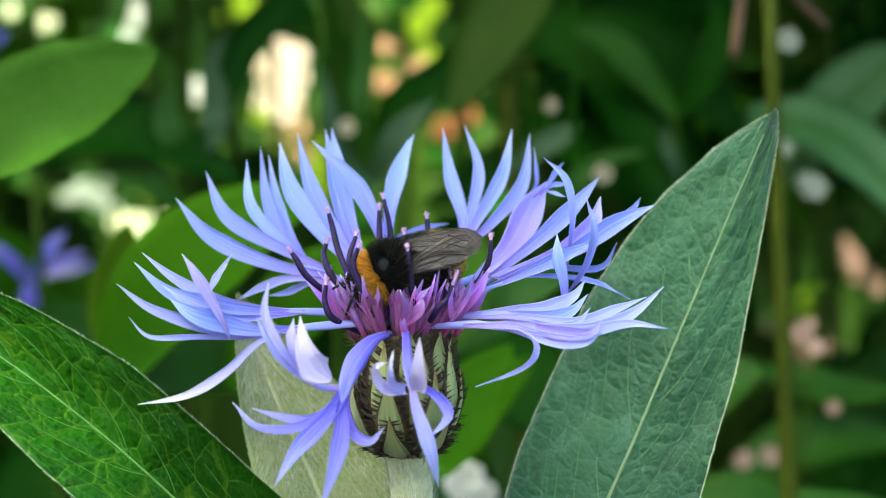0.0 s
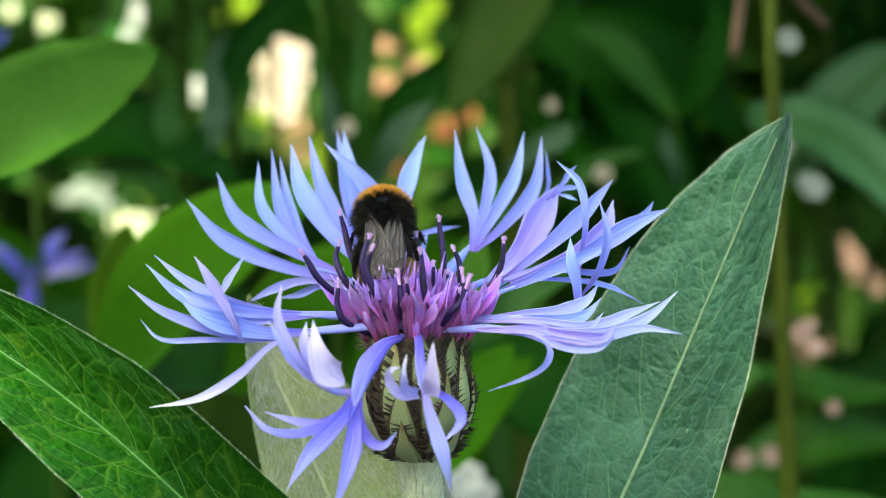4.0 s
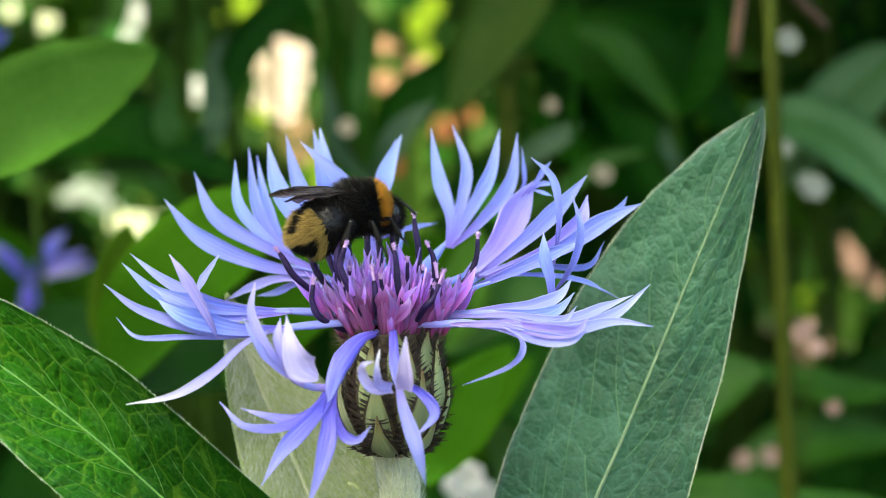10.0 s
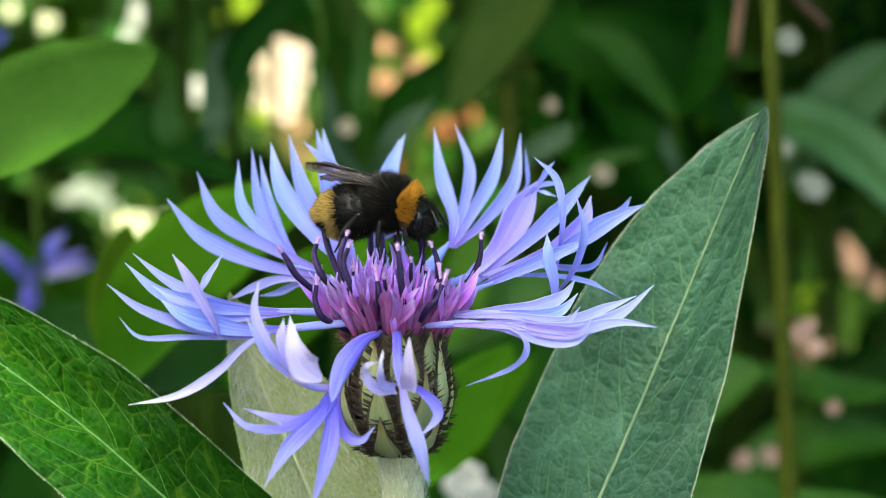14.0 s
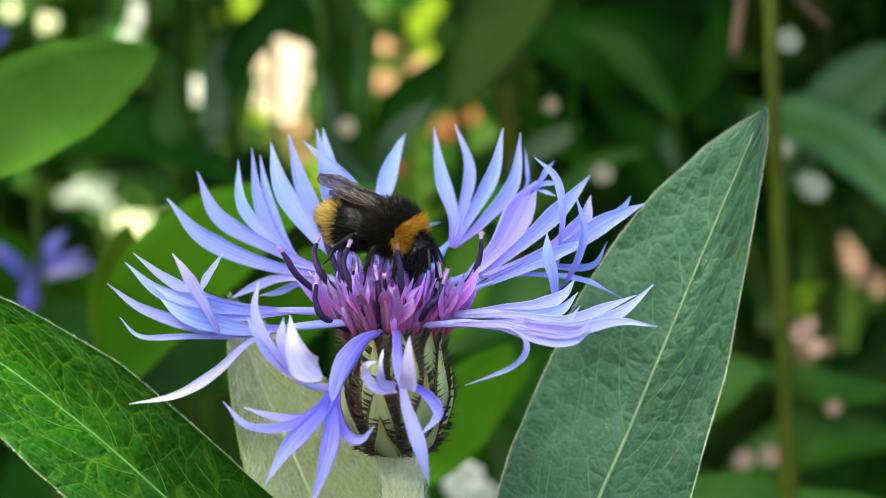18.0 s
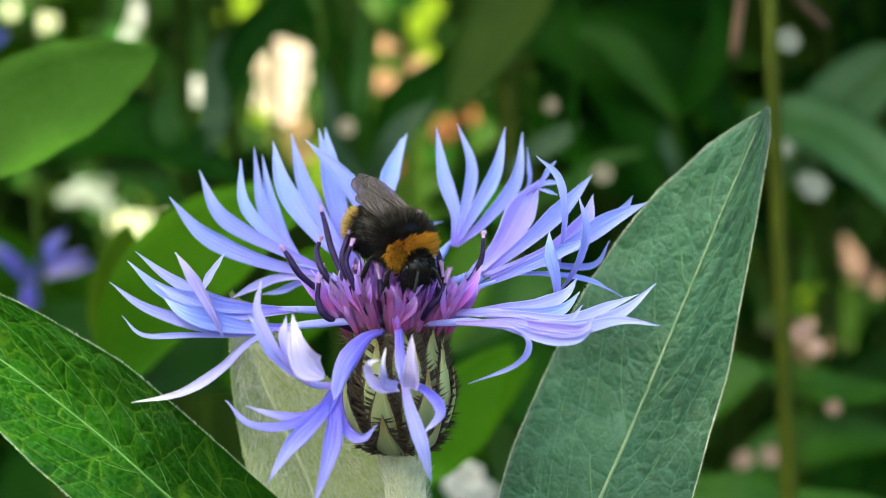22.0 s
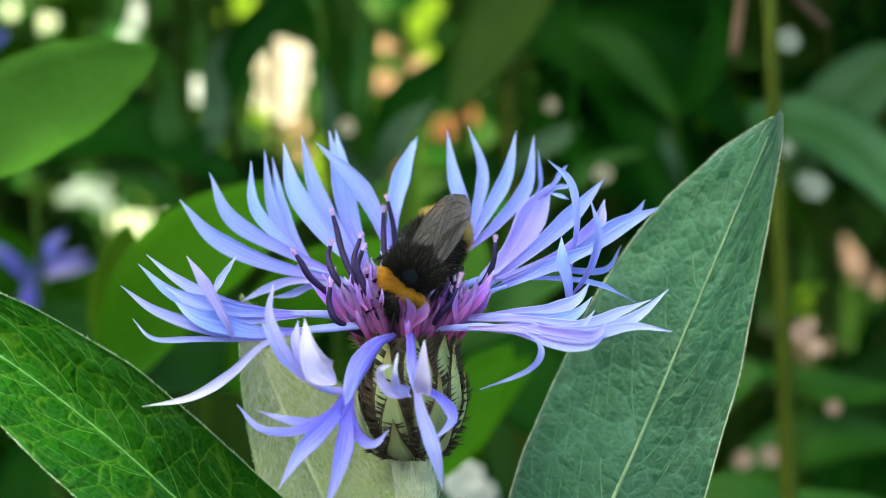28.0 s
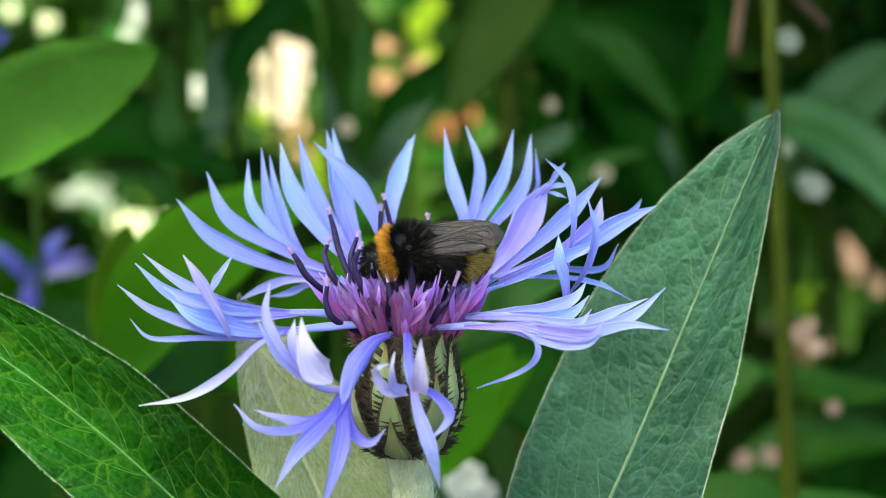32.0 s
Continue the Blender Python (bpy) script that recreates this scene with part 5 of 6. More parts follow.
garden_plant((0.124, 0.240, 0.0), (0.122, 0.242, 0.285), [([(0.1227, 0.2648, 0.3132), (0.1129, 0.2666, 0.3041), (0.1015, 0.2679, 0.2919), (0.0922, 0.2685, 0.2750)], 20, (-0.2, -1, 0.8), GREEN_HAZE),
    ([(0.0784, 0.2504, 0.2967), (0.0955, 0.2480, 0.2940), (0.1096, 0.2447, 0.2848), (0.1235, 0.2401, 0.2664)], 19, (-0.2, -1, 0.9), GREEN_HAZE)], "broad leaves with pale midribs, sheen and haze put into their grey-green", GREEN_HAZE, rib=GREEN_MID)
garden_plant((0.067, 0.118, 0.199), (0.061, 0.136, 0.332), [([(0.0873, 0.2354, 0.2479), (0.0899, 0.2356, 0.2489), (0.0924, 0.2357, 0.2499), (0.0953, 0.2359, 0.2510)], 4, FRONT, GREEN_LEAF), ([(0.0873, 0.2360, 0.2517), (0.0906, 0.2361, 0.2527), (0.0942, 0.2363, 0.2539), (0.0970, 0.2364, 0.2546)], 3.6, FRONT, GREEN_LEAF)], "thick olive stalk of a tall plant", GREEN_OLIVE, stalk=2.2, stalk_mat=OLIVE_STALK,
    hang=[[(0.061, 0.136, 0.332), (0.060, 0.147, 0.337), (0.060, 0.156, 0.329), (0.058, 0.154, 0.314)], [(0.061, 0.136, 0.332), (0.067, 0.157, 0.333), (0.072, 0.166, 0.327), (0.081, 0.175, 0.320)]])
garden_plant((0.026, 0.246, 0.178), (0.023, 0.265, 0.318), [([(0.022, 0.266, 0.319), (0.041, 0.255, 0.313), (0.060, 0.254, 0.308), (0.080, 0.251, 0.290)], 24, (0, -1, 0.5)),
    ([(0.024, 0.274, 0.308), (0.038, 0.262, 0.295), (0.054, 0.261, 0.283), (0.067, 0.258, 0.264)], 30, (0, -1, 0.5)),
    ([(0.025, 0.285, 0.314), (0.046, 0.276, 0.324), (0.064, 0.277, 0.327), (0.082, 0.276, 0.322)], 26, (0, -1, 0.5))], "dark glossy leaves of a shaded shrub", GREEN_DEEP_SHADE)
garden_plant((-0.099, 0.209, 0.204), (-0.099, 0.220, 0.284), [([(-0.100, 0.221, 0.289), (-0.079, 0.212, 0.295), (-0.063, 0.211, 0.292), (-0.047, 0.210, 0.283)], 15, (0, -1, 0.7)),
    ([(-0.100, 0.216, 0.250), (-0.087, 0.225, 0.243), (-0.073, 0.225, 0.243), (-0.057, 0.225, 0.244)], 20, (0, -1, 0.6), GREEN_SHADE)], "dark shaded leaves behind the bloom", GREEN_DEEP_SHADE)
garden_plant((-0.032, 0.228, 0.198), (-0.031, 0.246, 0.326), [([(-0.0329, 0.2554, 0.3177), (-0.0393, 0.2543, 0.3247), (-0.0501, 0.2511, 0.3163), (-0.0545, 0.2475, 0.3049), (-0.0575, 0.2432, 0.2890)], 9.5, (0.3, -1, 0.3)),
    # this leaf stands in for a bluish highlight on the arching one
    ([(-0.0560, 0.2755, 0.3175), (-0.0598, 0.2749, 0.3130), (-0.0629, 0.2740, 0.3069), (-0.0655, 0.2726, 0.2970)], 6.5, (-0.2, -1, 0.7), GREEN_SHEEN),
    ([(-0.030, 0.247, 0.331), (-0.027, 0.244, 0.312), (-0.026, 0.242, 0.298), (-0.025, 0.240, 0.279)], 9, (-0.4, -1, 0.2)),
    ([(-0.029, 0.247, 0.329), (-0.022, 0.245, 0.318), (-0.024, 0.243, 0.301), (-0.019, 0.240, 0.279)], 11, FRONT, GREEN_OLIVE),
    ([(0.005, 0.244, 0.312), (-0.006, 0.243, 0.302), (-0.013, 0.242, 0.294), (-0.022, 0.240, 0.279)], 13, FRONT)], "arching dark strap leaves of a tall plant", GREEN_DEEP_SHADE)
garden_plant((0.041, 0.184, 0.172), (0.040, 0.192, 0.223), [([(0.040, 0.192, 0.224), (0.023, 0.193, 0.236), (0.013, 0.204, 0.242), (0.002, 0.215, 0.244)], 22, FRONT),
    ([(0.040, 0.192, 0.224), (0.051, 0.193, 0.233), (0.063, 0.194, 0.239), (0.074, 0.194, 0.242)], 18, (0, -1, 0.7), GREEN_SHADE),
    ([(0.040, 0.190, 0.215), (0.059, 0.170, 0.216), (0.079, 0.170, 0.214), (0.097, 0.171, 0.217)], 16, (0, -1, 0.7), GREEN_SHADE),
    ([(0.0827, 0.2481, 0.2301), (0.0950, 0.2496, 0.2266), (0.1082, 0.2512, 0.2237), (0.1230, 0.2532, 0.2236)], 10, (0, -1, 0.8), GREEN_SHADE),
    ([(0.0761, 0.2489, 0.2000), (0.0931, 0.2521, 0.2084), (0.1087, 0.2545, 0.2109), (0.1259, 0.2561, 0.2081)], 16, (0, -1, 0.8), GREEN_SHADE)], "low dark leaves in the shade", GREEN_DEEP_SHADE)

garden_plant((0.017, 0.222, 0.186), (0.016, 0.238, 0.305), [([(0.016, 0.235, 0.284), (0.023, 0.231, 0.289), (0.030, 0.232, 0.293), (0.034, 0.232, 0.296)], 6, (0.2, -1, 0.6), GREEN_SHEEN),
    ([(0.017, 0.234, 0.273), (0.030, 0.230, 0.280), (0.041, 0.231, 0.287), (0.051, 0.231, 0.289)], 5, (0.2, -1, 0.5), GREEN_SHADE)], "olive stalk with small leaves, one standing in for sky sheen", GREEN_OLIVE, stalk=2.2, stalk_mat=OLIVE_STALK)
garden_plant((0.060, 0.226, 0.184), (0.059, 0.242, 0.298), [([(0.060, 0.240, 0.279), (0.058, 0.236, 0.286), (0.056, 0.236, 0.290), (0.056, 0.237, 0.295)], 4, (0.1, -1, 0.5), GREEN_SHEEN),
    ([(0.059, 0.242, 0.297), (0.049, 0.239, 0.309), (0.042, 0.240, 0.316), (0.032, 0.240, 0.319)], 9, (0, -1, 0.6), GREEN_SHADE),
    ([(0.059, 0.242, 0.297), (0.066, 0.239, 0.308), (0.069, 0.240, 0.318), (0.068, 0.242, 0.328)], 8, (0, -1, 0.5), GREEN_DEEP_SHADE)], "thin plant with narrow leaves in the shade", GREEN_DEEP_SHADE, stalk=0.7)
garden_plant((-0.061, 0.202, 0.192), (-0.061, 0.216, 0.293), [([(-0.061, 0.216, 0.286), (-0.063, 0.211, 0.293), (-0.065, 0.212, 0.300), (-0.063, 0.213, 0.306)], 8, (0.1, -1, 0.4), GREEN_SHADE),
    ([(-0.061, 0.216, 0.289), (-0.055, 0.212, 0.294), (-0.053, 0.213, 0.302), (-0.053, 0.214, 0.310)], 7, (-0.2, -1, 0.4), GREEN_SHEEN),
    ([(-0.061, 0.214, 0.273), (-0.067, 0.210, 0.283), (-0.075, 0.211, 0.286), (-0.083, 0.211, 0.286)], 7, (0, -1, 0.6), GREEN_SHADE)], "thin plant with narrow leaves, one coloured as sky sheen", GREEN_SHADE, stalk=0.9)
garden_plant((-0.012, 0.212, 0.189), (-0.017, 0.226, 0.285), [([(-0.017, 0.225, 0.281), (-0.013, 0.221, 0.290), (-0.009, 0.222, 0.296), (-0.002, 0.223, 0.302)], 7, (0.1, -1, 0.5), GREEN_SHEEN),
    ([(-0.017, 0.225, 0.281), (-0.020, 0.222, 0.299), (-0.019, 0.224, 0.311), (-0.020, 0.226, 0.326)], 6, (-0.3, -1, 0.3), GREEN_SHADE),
    ([(-0.017, 0.225, 0.281), (-0.025, 0.221, 0.290), (-0.027, 0.222, 0.299), (-0.029, 0.224, 0.310)], 5, (0.3, -1, 0.3), GREEN_SHEEN)], "thin plant with upright narrow leaves", GREEN_SHADE, stalk=0.8)

# an added shrub, its leaves unseen above the view, to shade the dark corner
garden_plant((0.15, 0.27, 0), (0.15, 0.27, 0.42), [([(0.15, 0.27, h), (0.15 + dx * 0.5, 0.27 + dy * 0.5, h + 0.012), (0.15 + dx, 0.27 + dy, h - 0.004)], 44, (0, -0.1, 1)) for dx, dy, h in
    ((-0.14, -0.07, 0.365), (-0.16, 0.0, 0.375), (-0.14, 0.06, 0.385), (-0.08, -0.10, 0.395))],
    "unseen shrub added above the view to shade the leaves below", GREEN_DEEP_SHADE, stalk=1.8, group="tall plants")


def sprig(name, root, spots, mat, label, category, group, bend=0.3, stalk=1.2, count=6):
    """A stalk with small curled leaves or petals gathered round given places: each place and its radius in millimetres."""
    root = (root[0], root[1], 0.0)
    ob = thing(name, pose(*root), label, category, group)
    for k, (at, radius) in enumerate(spots):
        c = Vector(mm(at, root))
        bm = bmesh.new()
        tube(bm, [(0, 0, -8), (c.x * 0.4, c.y * 0.4, c.z * 0.5), c], [stalk * 1.3, stalk, stalk * 0.6], n=10, sides=6)
        part("stalk", bm, STALK, ob)
        if category == "flower":
            bm = bmesh.new()
            ball(bm, c + Vector((0, -radius * 0.1, 0)), (radius * 0.3, radius * 0.3, radius * 0.3), u=10, v=7)
            part("flower_eye", bm, mat, ob)
        for j in range(count):
            a = j * 6.283 / count + k * 1.3
            out = Vector((math.cos(a), -0.35 + 0.2 * (j % 2), math.sin(a)))
            bm = bmesh.new()
            blade(bm, [c, c + out * radius * 0.5 + Vector((0, -bend * radius, 0)), c + out * radius], radius * 0.85, (-out.x * 0.4, -1, 0.3 - out.z * 0.3), cup=0.3, thick=0.4, n=8, m=4, shape=oval, ripple=radius * 0.06, seed=j + k)
            part("petal" if category == "flower" else "spot_blade", bm, mat, ob)
    return ob


SIGHT_LANES = []


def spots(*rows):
    """Bright spots, each with a radius in millimetres, kept in the camera's sight through foliage."""
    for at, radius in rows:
        SIGHT_LANES.append((Vector(at), radius * 0.001))
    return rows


sprig("white_spots", (-0.186, 0.771, 0.034), spots(((-0.222, 0.796, 0.216), 5.7), ((-0.212, 0.797, 0.220), 7.4), ((-0.203, 0.796, 0.215), 6.7), ((-0.195, 0.795, 0.208), 5.7), ((-0.199, 0.798, 0.227), 3.0)), GREYISH, "greyish white blossoms in the sun behind the leaves", "flower", "white blossoms")
sprig("white_spots", (-0.167, 0.722, 0.048), spots(((-0.182, 0.745, 0.208), 6.4), ((-0.173, 0.744, 0.205), 8.9), ((-0.163, 0.745, 0.206), 7.0), ((-0.156, 0.745, 0.209), 3.8)), CREAM, "creamy yellow-white blossom in the sun", "flower", "white blossoms", count=9)
# these two only stand in for bright highlights, placed for the camera
sprig("white_spots", (-0.179, 0.868, 0.004), spots(((-0.197, 0.913, 0.326), 6.6), ((-0.201, 0.912, 0.318), 4.4), ((-0.205, 0.910, 0.309), 4.8), ((-0.162, 0.906, 0.278), 4.8), ((-0.161, 0.905, 0.270), 4.4)), WHITE, "small white petals standing in for sunlit highlights", "flower", "white blossoms")
sprig("white_spots", (-0.267, 0.868, 0.004), spots(((-0.260, 0.912, 0.318), 6), ((-0.251, 0.912, 0.319), 4), ((-0.282, 0.913, 0.326), 6)), CREAM, "pale petals standing in for bright spots high among the leaves", "flower", "white blossoms")
sprig("white_spots", (0.002, 0.192, 0.154), (((0.005, 0.200, 0.214), 5.5), ((0.009, 0.200, 0.211), 4)), WHITE, "white blossom low behind the stem", "flower", "white blossoms", stalk=0.4, count=9)
# grey petals imitate glints of light on the dark leaves
sprig("white_spots", (0.092, 0.200, 0.0), (((0.0800, 0.2098, 0.3166), 3.2), ((0.0792, 0.2063, 0.2919), 2.4), ((0.0863, 0.2050, 0.2828), 3.4), ((0.0842, 0.2052, 0.2841), 2.4)), GREYISH, "greyish white petals standing in for glints on dark leaves", "flower", "white blossoms", stalk=0.15, count=5)
# stalks and blades stand in for blurred bright spots, placed to fit the camera's view
sprig("spot_stalk", (-0.030, 0.819, 0.019), spots(((-0.039, 0.859, 0.304), 6), ((-0.036, 0.856, 0.282), 8), ((-0.014, 0.857, 0.289), 9), ((-0.028, 0.859, 0.303), 4)), SPOT_TAN, "stalk with tan blades standing in for sunlit bits", "plant", "dry stalks")
sprig("spot_stalk", (0.032, 0.224, 0.200), (((0.0086, 0.2233, 0.3052), 2.0), ((0.027, 0.238, 0.300), 2.0), ((0.0371, 0.2054, 0.2859), 2.5), ((-0.023, 0.217, 0.296), 2.4), ((-0.070, 0.242, 0.298), 1.6), ((-0.076, 0.242, 0.296), 1.4)), SPOT_PALE, "thin stalk with pale blades standing in for small bright spots", "plant", "dry stalks", stalk=0.2, count=9)
sprig("spot_stalk", (0.005, 0.771, 0.034), spots(((0.015, 0.803, 0.263), 7), ((0.001, 0.802, 0.256), 8), ((-0.028, 0.799, 0.236), 7)), SPOT_RUST, "stalk with rust-orange blades standing in for orange spots", "plant", "dry stalks")
sprig("spot_stalk", (0.284, 0.940, -0.059), spots(((0.279, 0.971, 0.164), 6.7), ((0.285, 0.970, 0.154), 8.7), ((0.293, 0.968, 0.144), 7.9), ((0.304, 0.967, 0.135), 7.1), ((0.254, 0.962, 0.101), 11.1), ((0.263, 0.961, 0.094), 9.5), ((0.256, 0.960, 0.088), 7.9)), SPOT_PINK, "stalk with pinkish brown blades standing in for sunlit spots", "plant", "dry stalks")
sprig("spot_stalk", (0.083, 0.245, 0.0), (((0.076, 0.230, 0.211), 2.9), ((0.083, 0.230, 0.212), 3.0), ((0.099, 0.232, 0.224), 2.2), ((0.078, 0.176, 0.254), 2.7), ((0.081, 0.175, 0.251), 2.2), ((0.080, 0.176, 0.256), 1.5)), SPOT_ROSE, "thin stalk with pinkish blades standing in for small bright spots", "plant", "dry stalks", stalk=0.2, count=6)
sprig("lime_spots", (0.093, 0.225, 0.0), (((0.088, 0.216, 0.254), 1.9), ((0.089, 0.216, 0.250), 1.4), ((0.087, 0.216, 0.257), 1.1)), GREEN_LIME, "lime green young shoot in the shade", "plant", "young shoots", stalk=0.2)


sprig("spot_stalk", (-0.101, 0.819, 0.019), spots(((-0.100, 0.859, 0.303), 5.6), ((-0.091, 0.858, 0.298), 7.7), ((-0.109, 0.858, 0.291), 7.7), ((-0.098, 0.857, 0.288), 9.2), ((-0.089, 0.857, 0.284), 6.3), ((-0.106, 0.856, 0.277), 9.9), ((-0.095, 0.855, 0.274), 8.4), ((-0.110, 0.854, 0.266), 7.7), ((-0.099, 0.854, 0.263), 8.4)), SPOT_SUNLIT, "tall stalk with whitish blades standing in for a glaring sunlit patch", "plant", "dry stalks")
sprig("spot_stalk", (-0.099, 0.848, 0.010), spots(((-0.095, 0.884, 0.265), 6.5), ((-0.103, 0.882, 0.253), 8.7), ((-0.093, 0.882, 0.251), 7.2), ((-0.109, 0.881, 0.244), 6.5), ((-0.099, 0.881, 0.241), 8.7), ((-0.092, 0.880, 0.234), 7.2), ((-0.106, 0.879, 0.232), 7.2)), SPOT_TAN, "tan blades on a stalk, the lower part of the sunlit patch", "plant", "dry stalks")

# lime blades stand in for sunlit glows, placed to fit the camera's view
sprig("lime_spots", (-0.075, 0.771, 0.034), spots(((-0.073, 0.799, 0.234), 7), ((-0.074, 0.797, 0.221), 6), ((-0.072, 0.801, 0.246), 5), ((-0.108, 0.803, 0.264), 6)), GREEN_LIME, "lime green blades standing in for sunlit yellow-green glows", "plant", "young shoots")
sprig("lime_spots", (-0.015, 0.819, 0.019), spots(((-0.016, 0.861, 0.317), 9), ((-0.007, 0.863, 0.328), 8), ((-0.011, 0.859, 0.299), 7), ((-0.051, 0.858, 0.294), 5)), GREEN_LIME, "lime green blades standing in for glows high up", "plant", "young shoots")
sprig("lime_spots", (-0.134, 0.868, 0.004), spots(((-0.131, 0.913, 0.330), 10), ((-0.064, 0.913, 0.330), 8), ((-0.148, 0.909, 0.298), 3.7), ((-0.142, 0.912, 0.322), 4.4)), GREEN_LIME, "lime green blades standing in for glows above the dark leaves", "plant", "young shoots")

# a second bloom, out of focus
def far_bloom(at, petals, label, pale=()):
    """A cornflower that shows its side: a slim head on a stem and a fan of petals, each given as its reach in x, y and z and its width."""
    root = (at[0] + 0.004, at[1], 0.0)
    ob = thing("far_cornflower", pose(*root), label, "flower", "blue blooms behind")
    c = Vector(mm(at, root))
    bm = bmesh.new()
    tube(bm, [(0, 0, -8), (3, 2, c.z * 0.6), c - Vector((0, 0, 9))], [1.8, 1.6, 1.4], n=14, sides=8)
    part("stem", bm, STALK, ob, "dull green stem")
    bm = bmesh.new()
    ball(bm, c - Vector((0, 0, 5)), (2.6, 2.6, 5), u=14, v=9)
    part("involucre", bm, PETAL_DEEP, ob)
    for k, (x, y, z, width) in enumerate(petals + pale):
        out = Vector((x, y, z))
        bm = bmesh.new()
        blade(bm, [c + out * 0.05, c + out * 0.5 + Vector((0, 0, 0.8)), c + out], width, (0.1, -1, 0.4), cup=0.3, n=10, m=4, ripple=0.3, seed=k)
        part("petal", bm, PETAL_DEEP if k < len(petals) else PETAL_WHITE, ob)


far_bloom((-0.1179, 0.2859, 0.2473), ((-11, 1, 12, 4), (-8, 6, 8, 3.5), (8, 4, 14, 3.5), (11, 2, 15, 3.5), (17, 0, 9, 4), (19, 3, 5, 4)), "blue cornflower out among the leaves behind", ((17.5, -2, 4.5, 2.5),))
far_bloom((-0.1378, 0.3150, 0.3113), ((-12, 0, 8, 6), (-5, 3, 15, 6), (5, -3, 14, 6), (9, 2, 6, 5), (-9, 5, 1, 5)), "blue cornflower high among the leaves")

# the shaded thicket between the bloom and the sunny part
# the camera's place, from which the sight lanes run
CAMERA_EYE = Vector((0, -0.178, 0.322))
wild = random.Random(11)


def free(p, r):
    """Whether a leaf of radius r at p clears camera sight lanes and sunbeams."""
    for spot, radius in SIGHT_LANES:
        way = spot - CAMERA_EYE
        s = max(0.0, min(1.0, (p - CAMERA_EYE).dot(way) / way.length_squared))
        if (CAMERA_EYE + way * s - p).length < radius * (0.25 + 0.75 * s) + r * 0.55 + 0.004:
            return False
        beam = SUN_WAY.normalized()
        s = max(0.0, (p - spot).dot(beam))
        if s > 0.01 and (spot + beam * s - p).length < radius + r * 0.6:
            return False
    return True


def thicket(count, y0, y1, mats, group, label):
    for k in range(count):
        y = y0 + (y1 - y0) * (k + wild.random()) / count
        half = (y + 0.18) * 0.32 + 0.03
        root = (wild.uniform(-half, half), y, 0.0)
        height = wild.uniform(0.28, 0.56)
        leaves = []
        for j in range(13):
            h = height * (0.15 + 0.85 * j / 12) + wild.uniform(-0.015, 0.015)
            a = wild.uniform(0, 2 * math.pi)
            out = Vector((math.cos(a), math.sin(a) * 0.6, 0))
            length, width = wild.uniform(0.05, 0.10), wild.uniform(16, 30)
            base = Vector((root[0], root[1], h))
            mid = base + out * length * 0.5 + Vector((0, 0, 0.02))
            tip = base + out * length + Vector((0, 0, wild.uniform(-0.05, 0.01)))
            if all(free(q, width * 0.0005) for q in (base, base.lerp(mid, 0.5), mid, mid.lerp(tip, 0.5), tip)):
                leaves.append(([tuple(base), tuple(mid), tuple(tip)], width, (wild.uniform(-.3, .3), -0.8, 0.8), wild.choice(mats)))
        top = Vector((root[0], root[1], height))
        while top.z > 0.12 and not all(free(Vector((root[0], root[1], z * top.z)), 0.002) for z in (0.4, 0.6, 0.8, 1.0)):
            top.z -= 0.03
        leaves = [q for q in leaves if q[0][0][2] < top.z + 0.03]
        garden_plant(root, tuple(top), leaves, label, stalk=1.5, group=group)


thicket(46, 0.27, 0.60, [GREEN_DEEP_SHADE, GREEN_DEEP_SHADE, GREEN_SHADE, GREEN_OLIVE, GREEN_MID], "thicket plants", "leafy green plant in the shaded thicket")


def shade_canopy(count, y0, y1):
    """Tall plants added to shade the thicket; their arching leaves lie above the view."""
    for k in range(count):
        y = y0 + (y1 - y0) * (k + wild.random()) / count
        root = (wild.choice((-1, 1)) * wild.uniform(0.02, 0.34), y, 0.0)
        height = wild.uniform(0.42, 0.6)
        leaves = []
        for j in range(9):
            h = wild.uniform(0.40, 1.0) * (height - 0.375) + 0.375
            a = j * 0.7 + wild.random()
            out = Vector((math.cos(a), math.sin(a), 0))
            length = wild.uniform(0.10, 0.17)
            base = Vector((root[0], y, h))
            leaves.append(([tuple(base), tuple(base + out * length * 0.5 + Vector((0, 0, 0.015))), tuple(base + out * length + Vector((0, 0, -0.005)))], wild.uniform(32, 46), (0, -0.15, 1), GREEN_DEEP_SHADE))
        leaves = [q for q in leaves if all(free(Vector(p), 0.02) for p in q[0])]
        # near stalks stay outside the camera's view
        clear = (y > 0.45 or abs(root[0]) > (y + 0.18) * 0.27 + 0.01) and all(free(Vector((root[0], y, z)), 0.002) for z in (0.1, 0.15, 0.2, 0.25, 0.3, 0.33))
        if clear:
            garden_plant(root, (root[0], y, height), leaves, "tall plant added to shade the thicket, its leaves above the view", GREEN_DEEP_SHADE, stalk=1.8, group="tall plants")


shade_canopy(64, 0.16, 0.60)
thicket(18, 0.66, 1.0, [GREEN_OLIVE, GREEN_DEEP_SHADE, GREEN_DEEP_SHADE], "sunny plants", "leafy green plant in the sun")


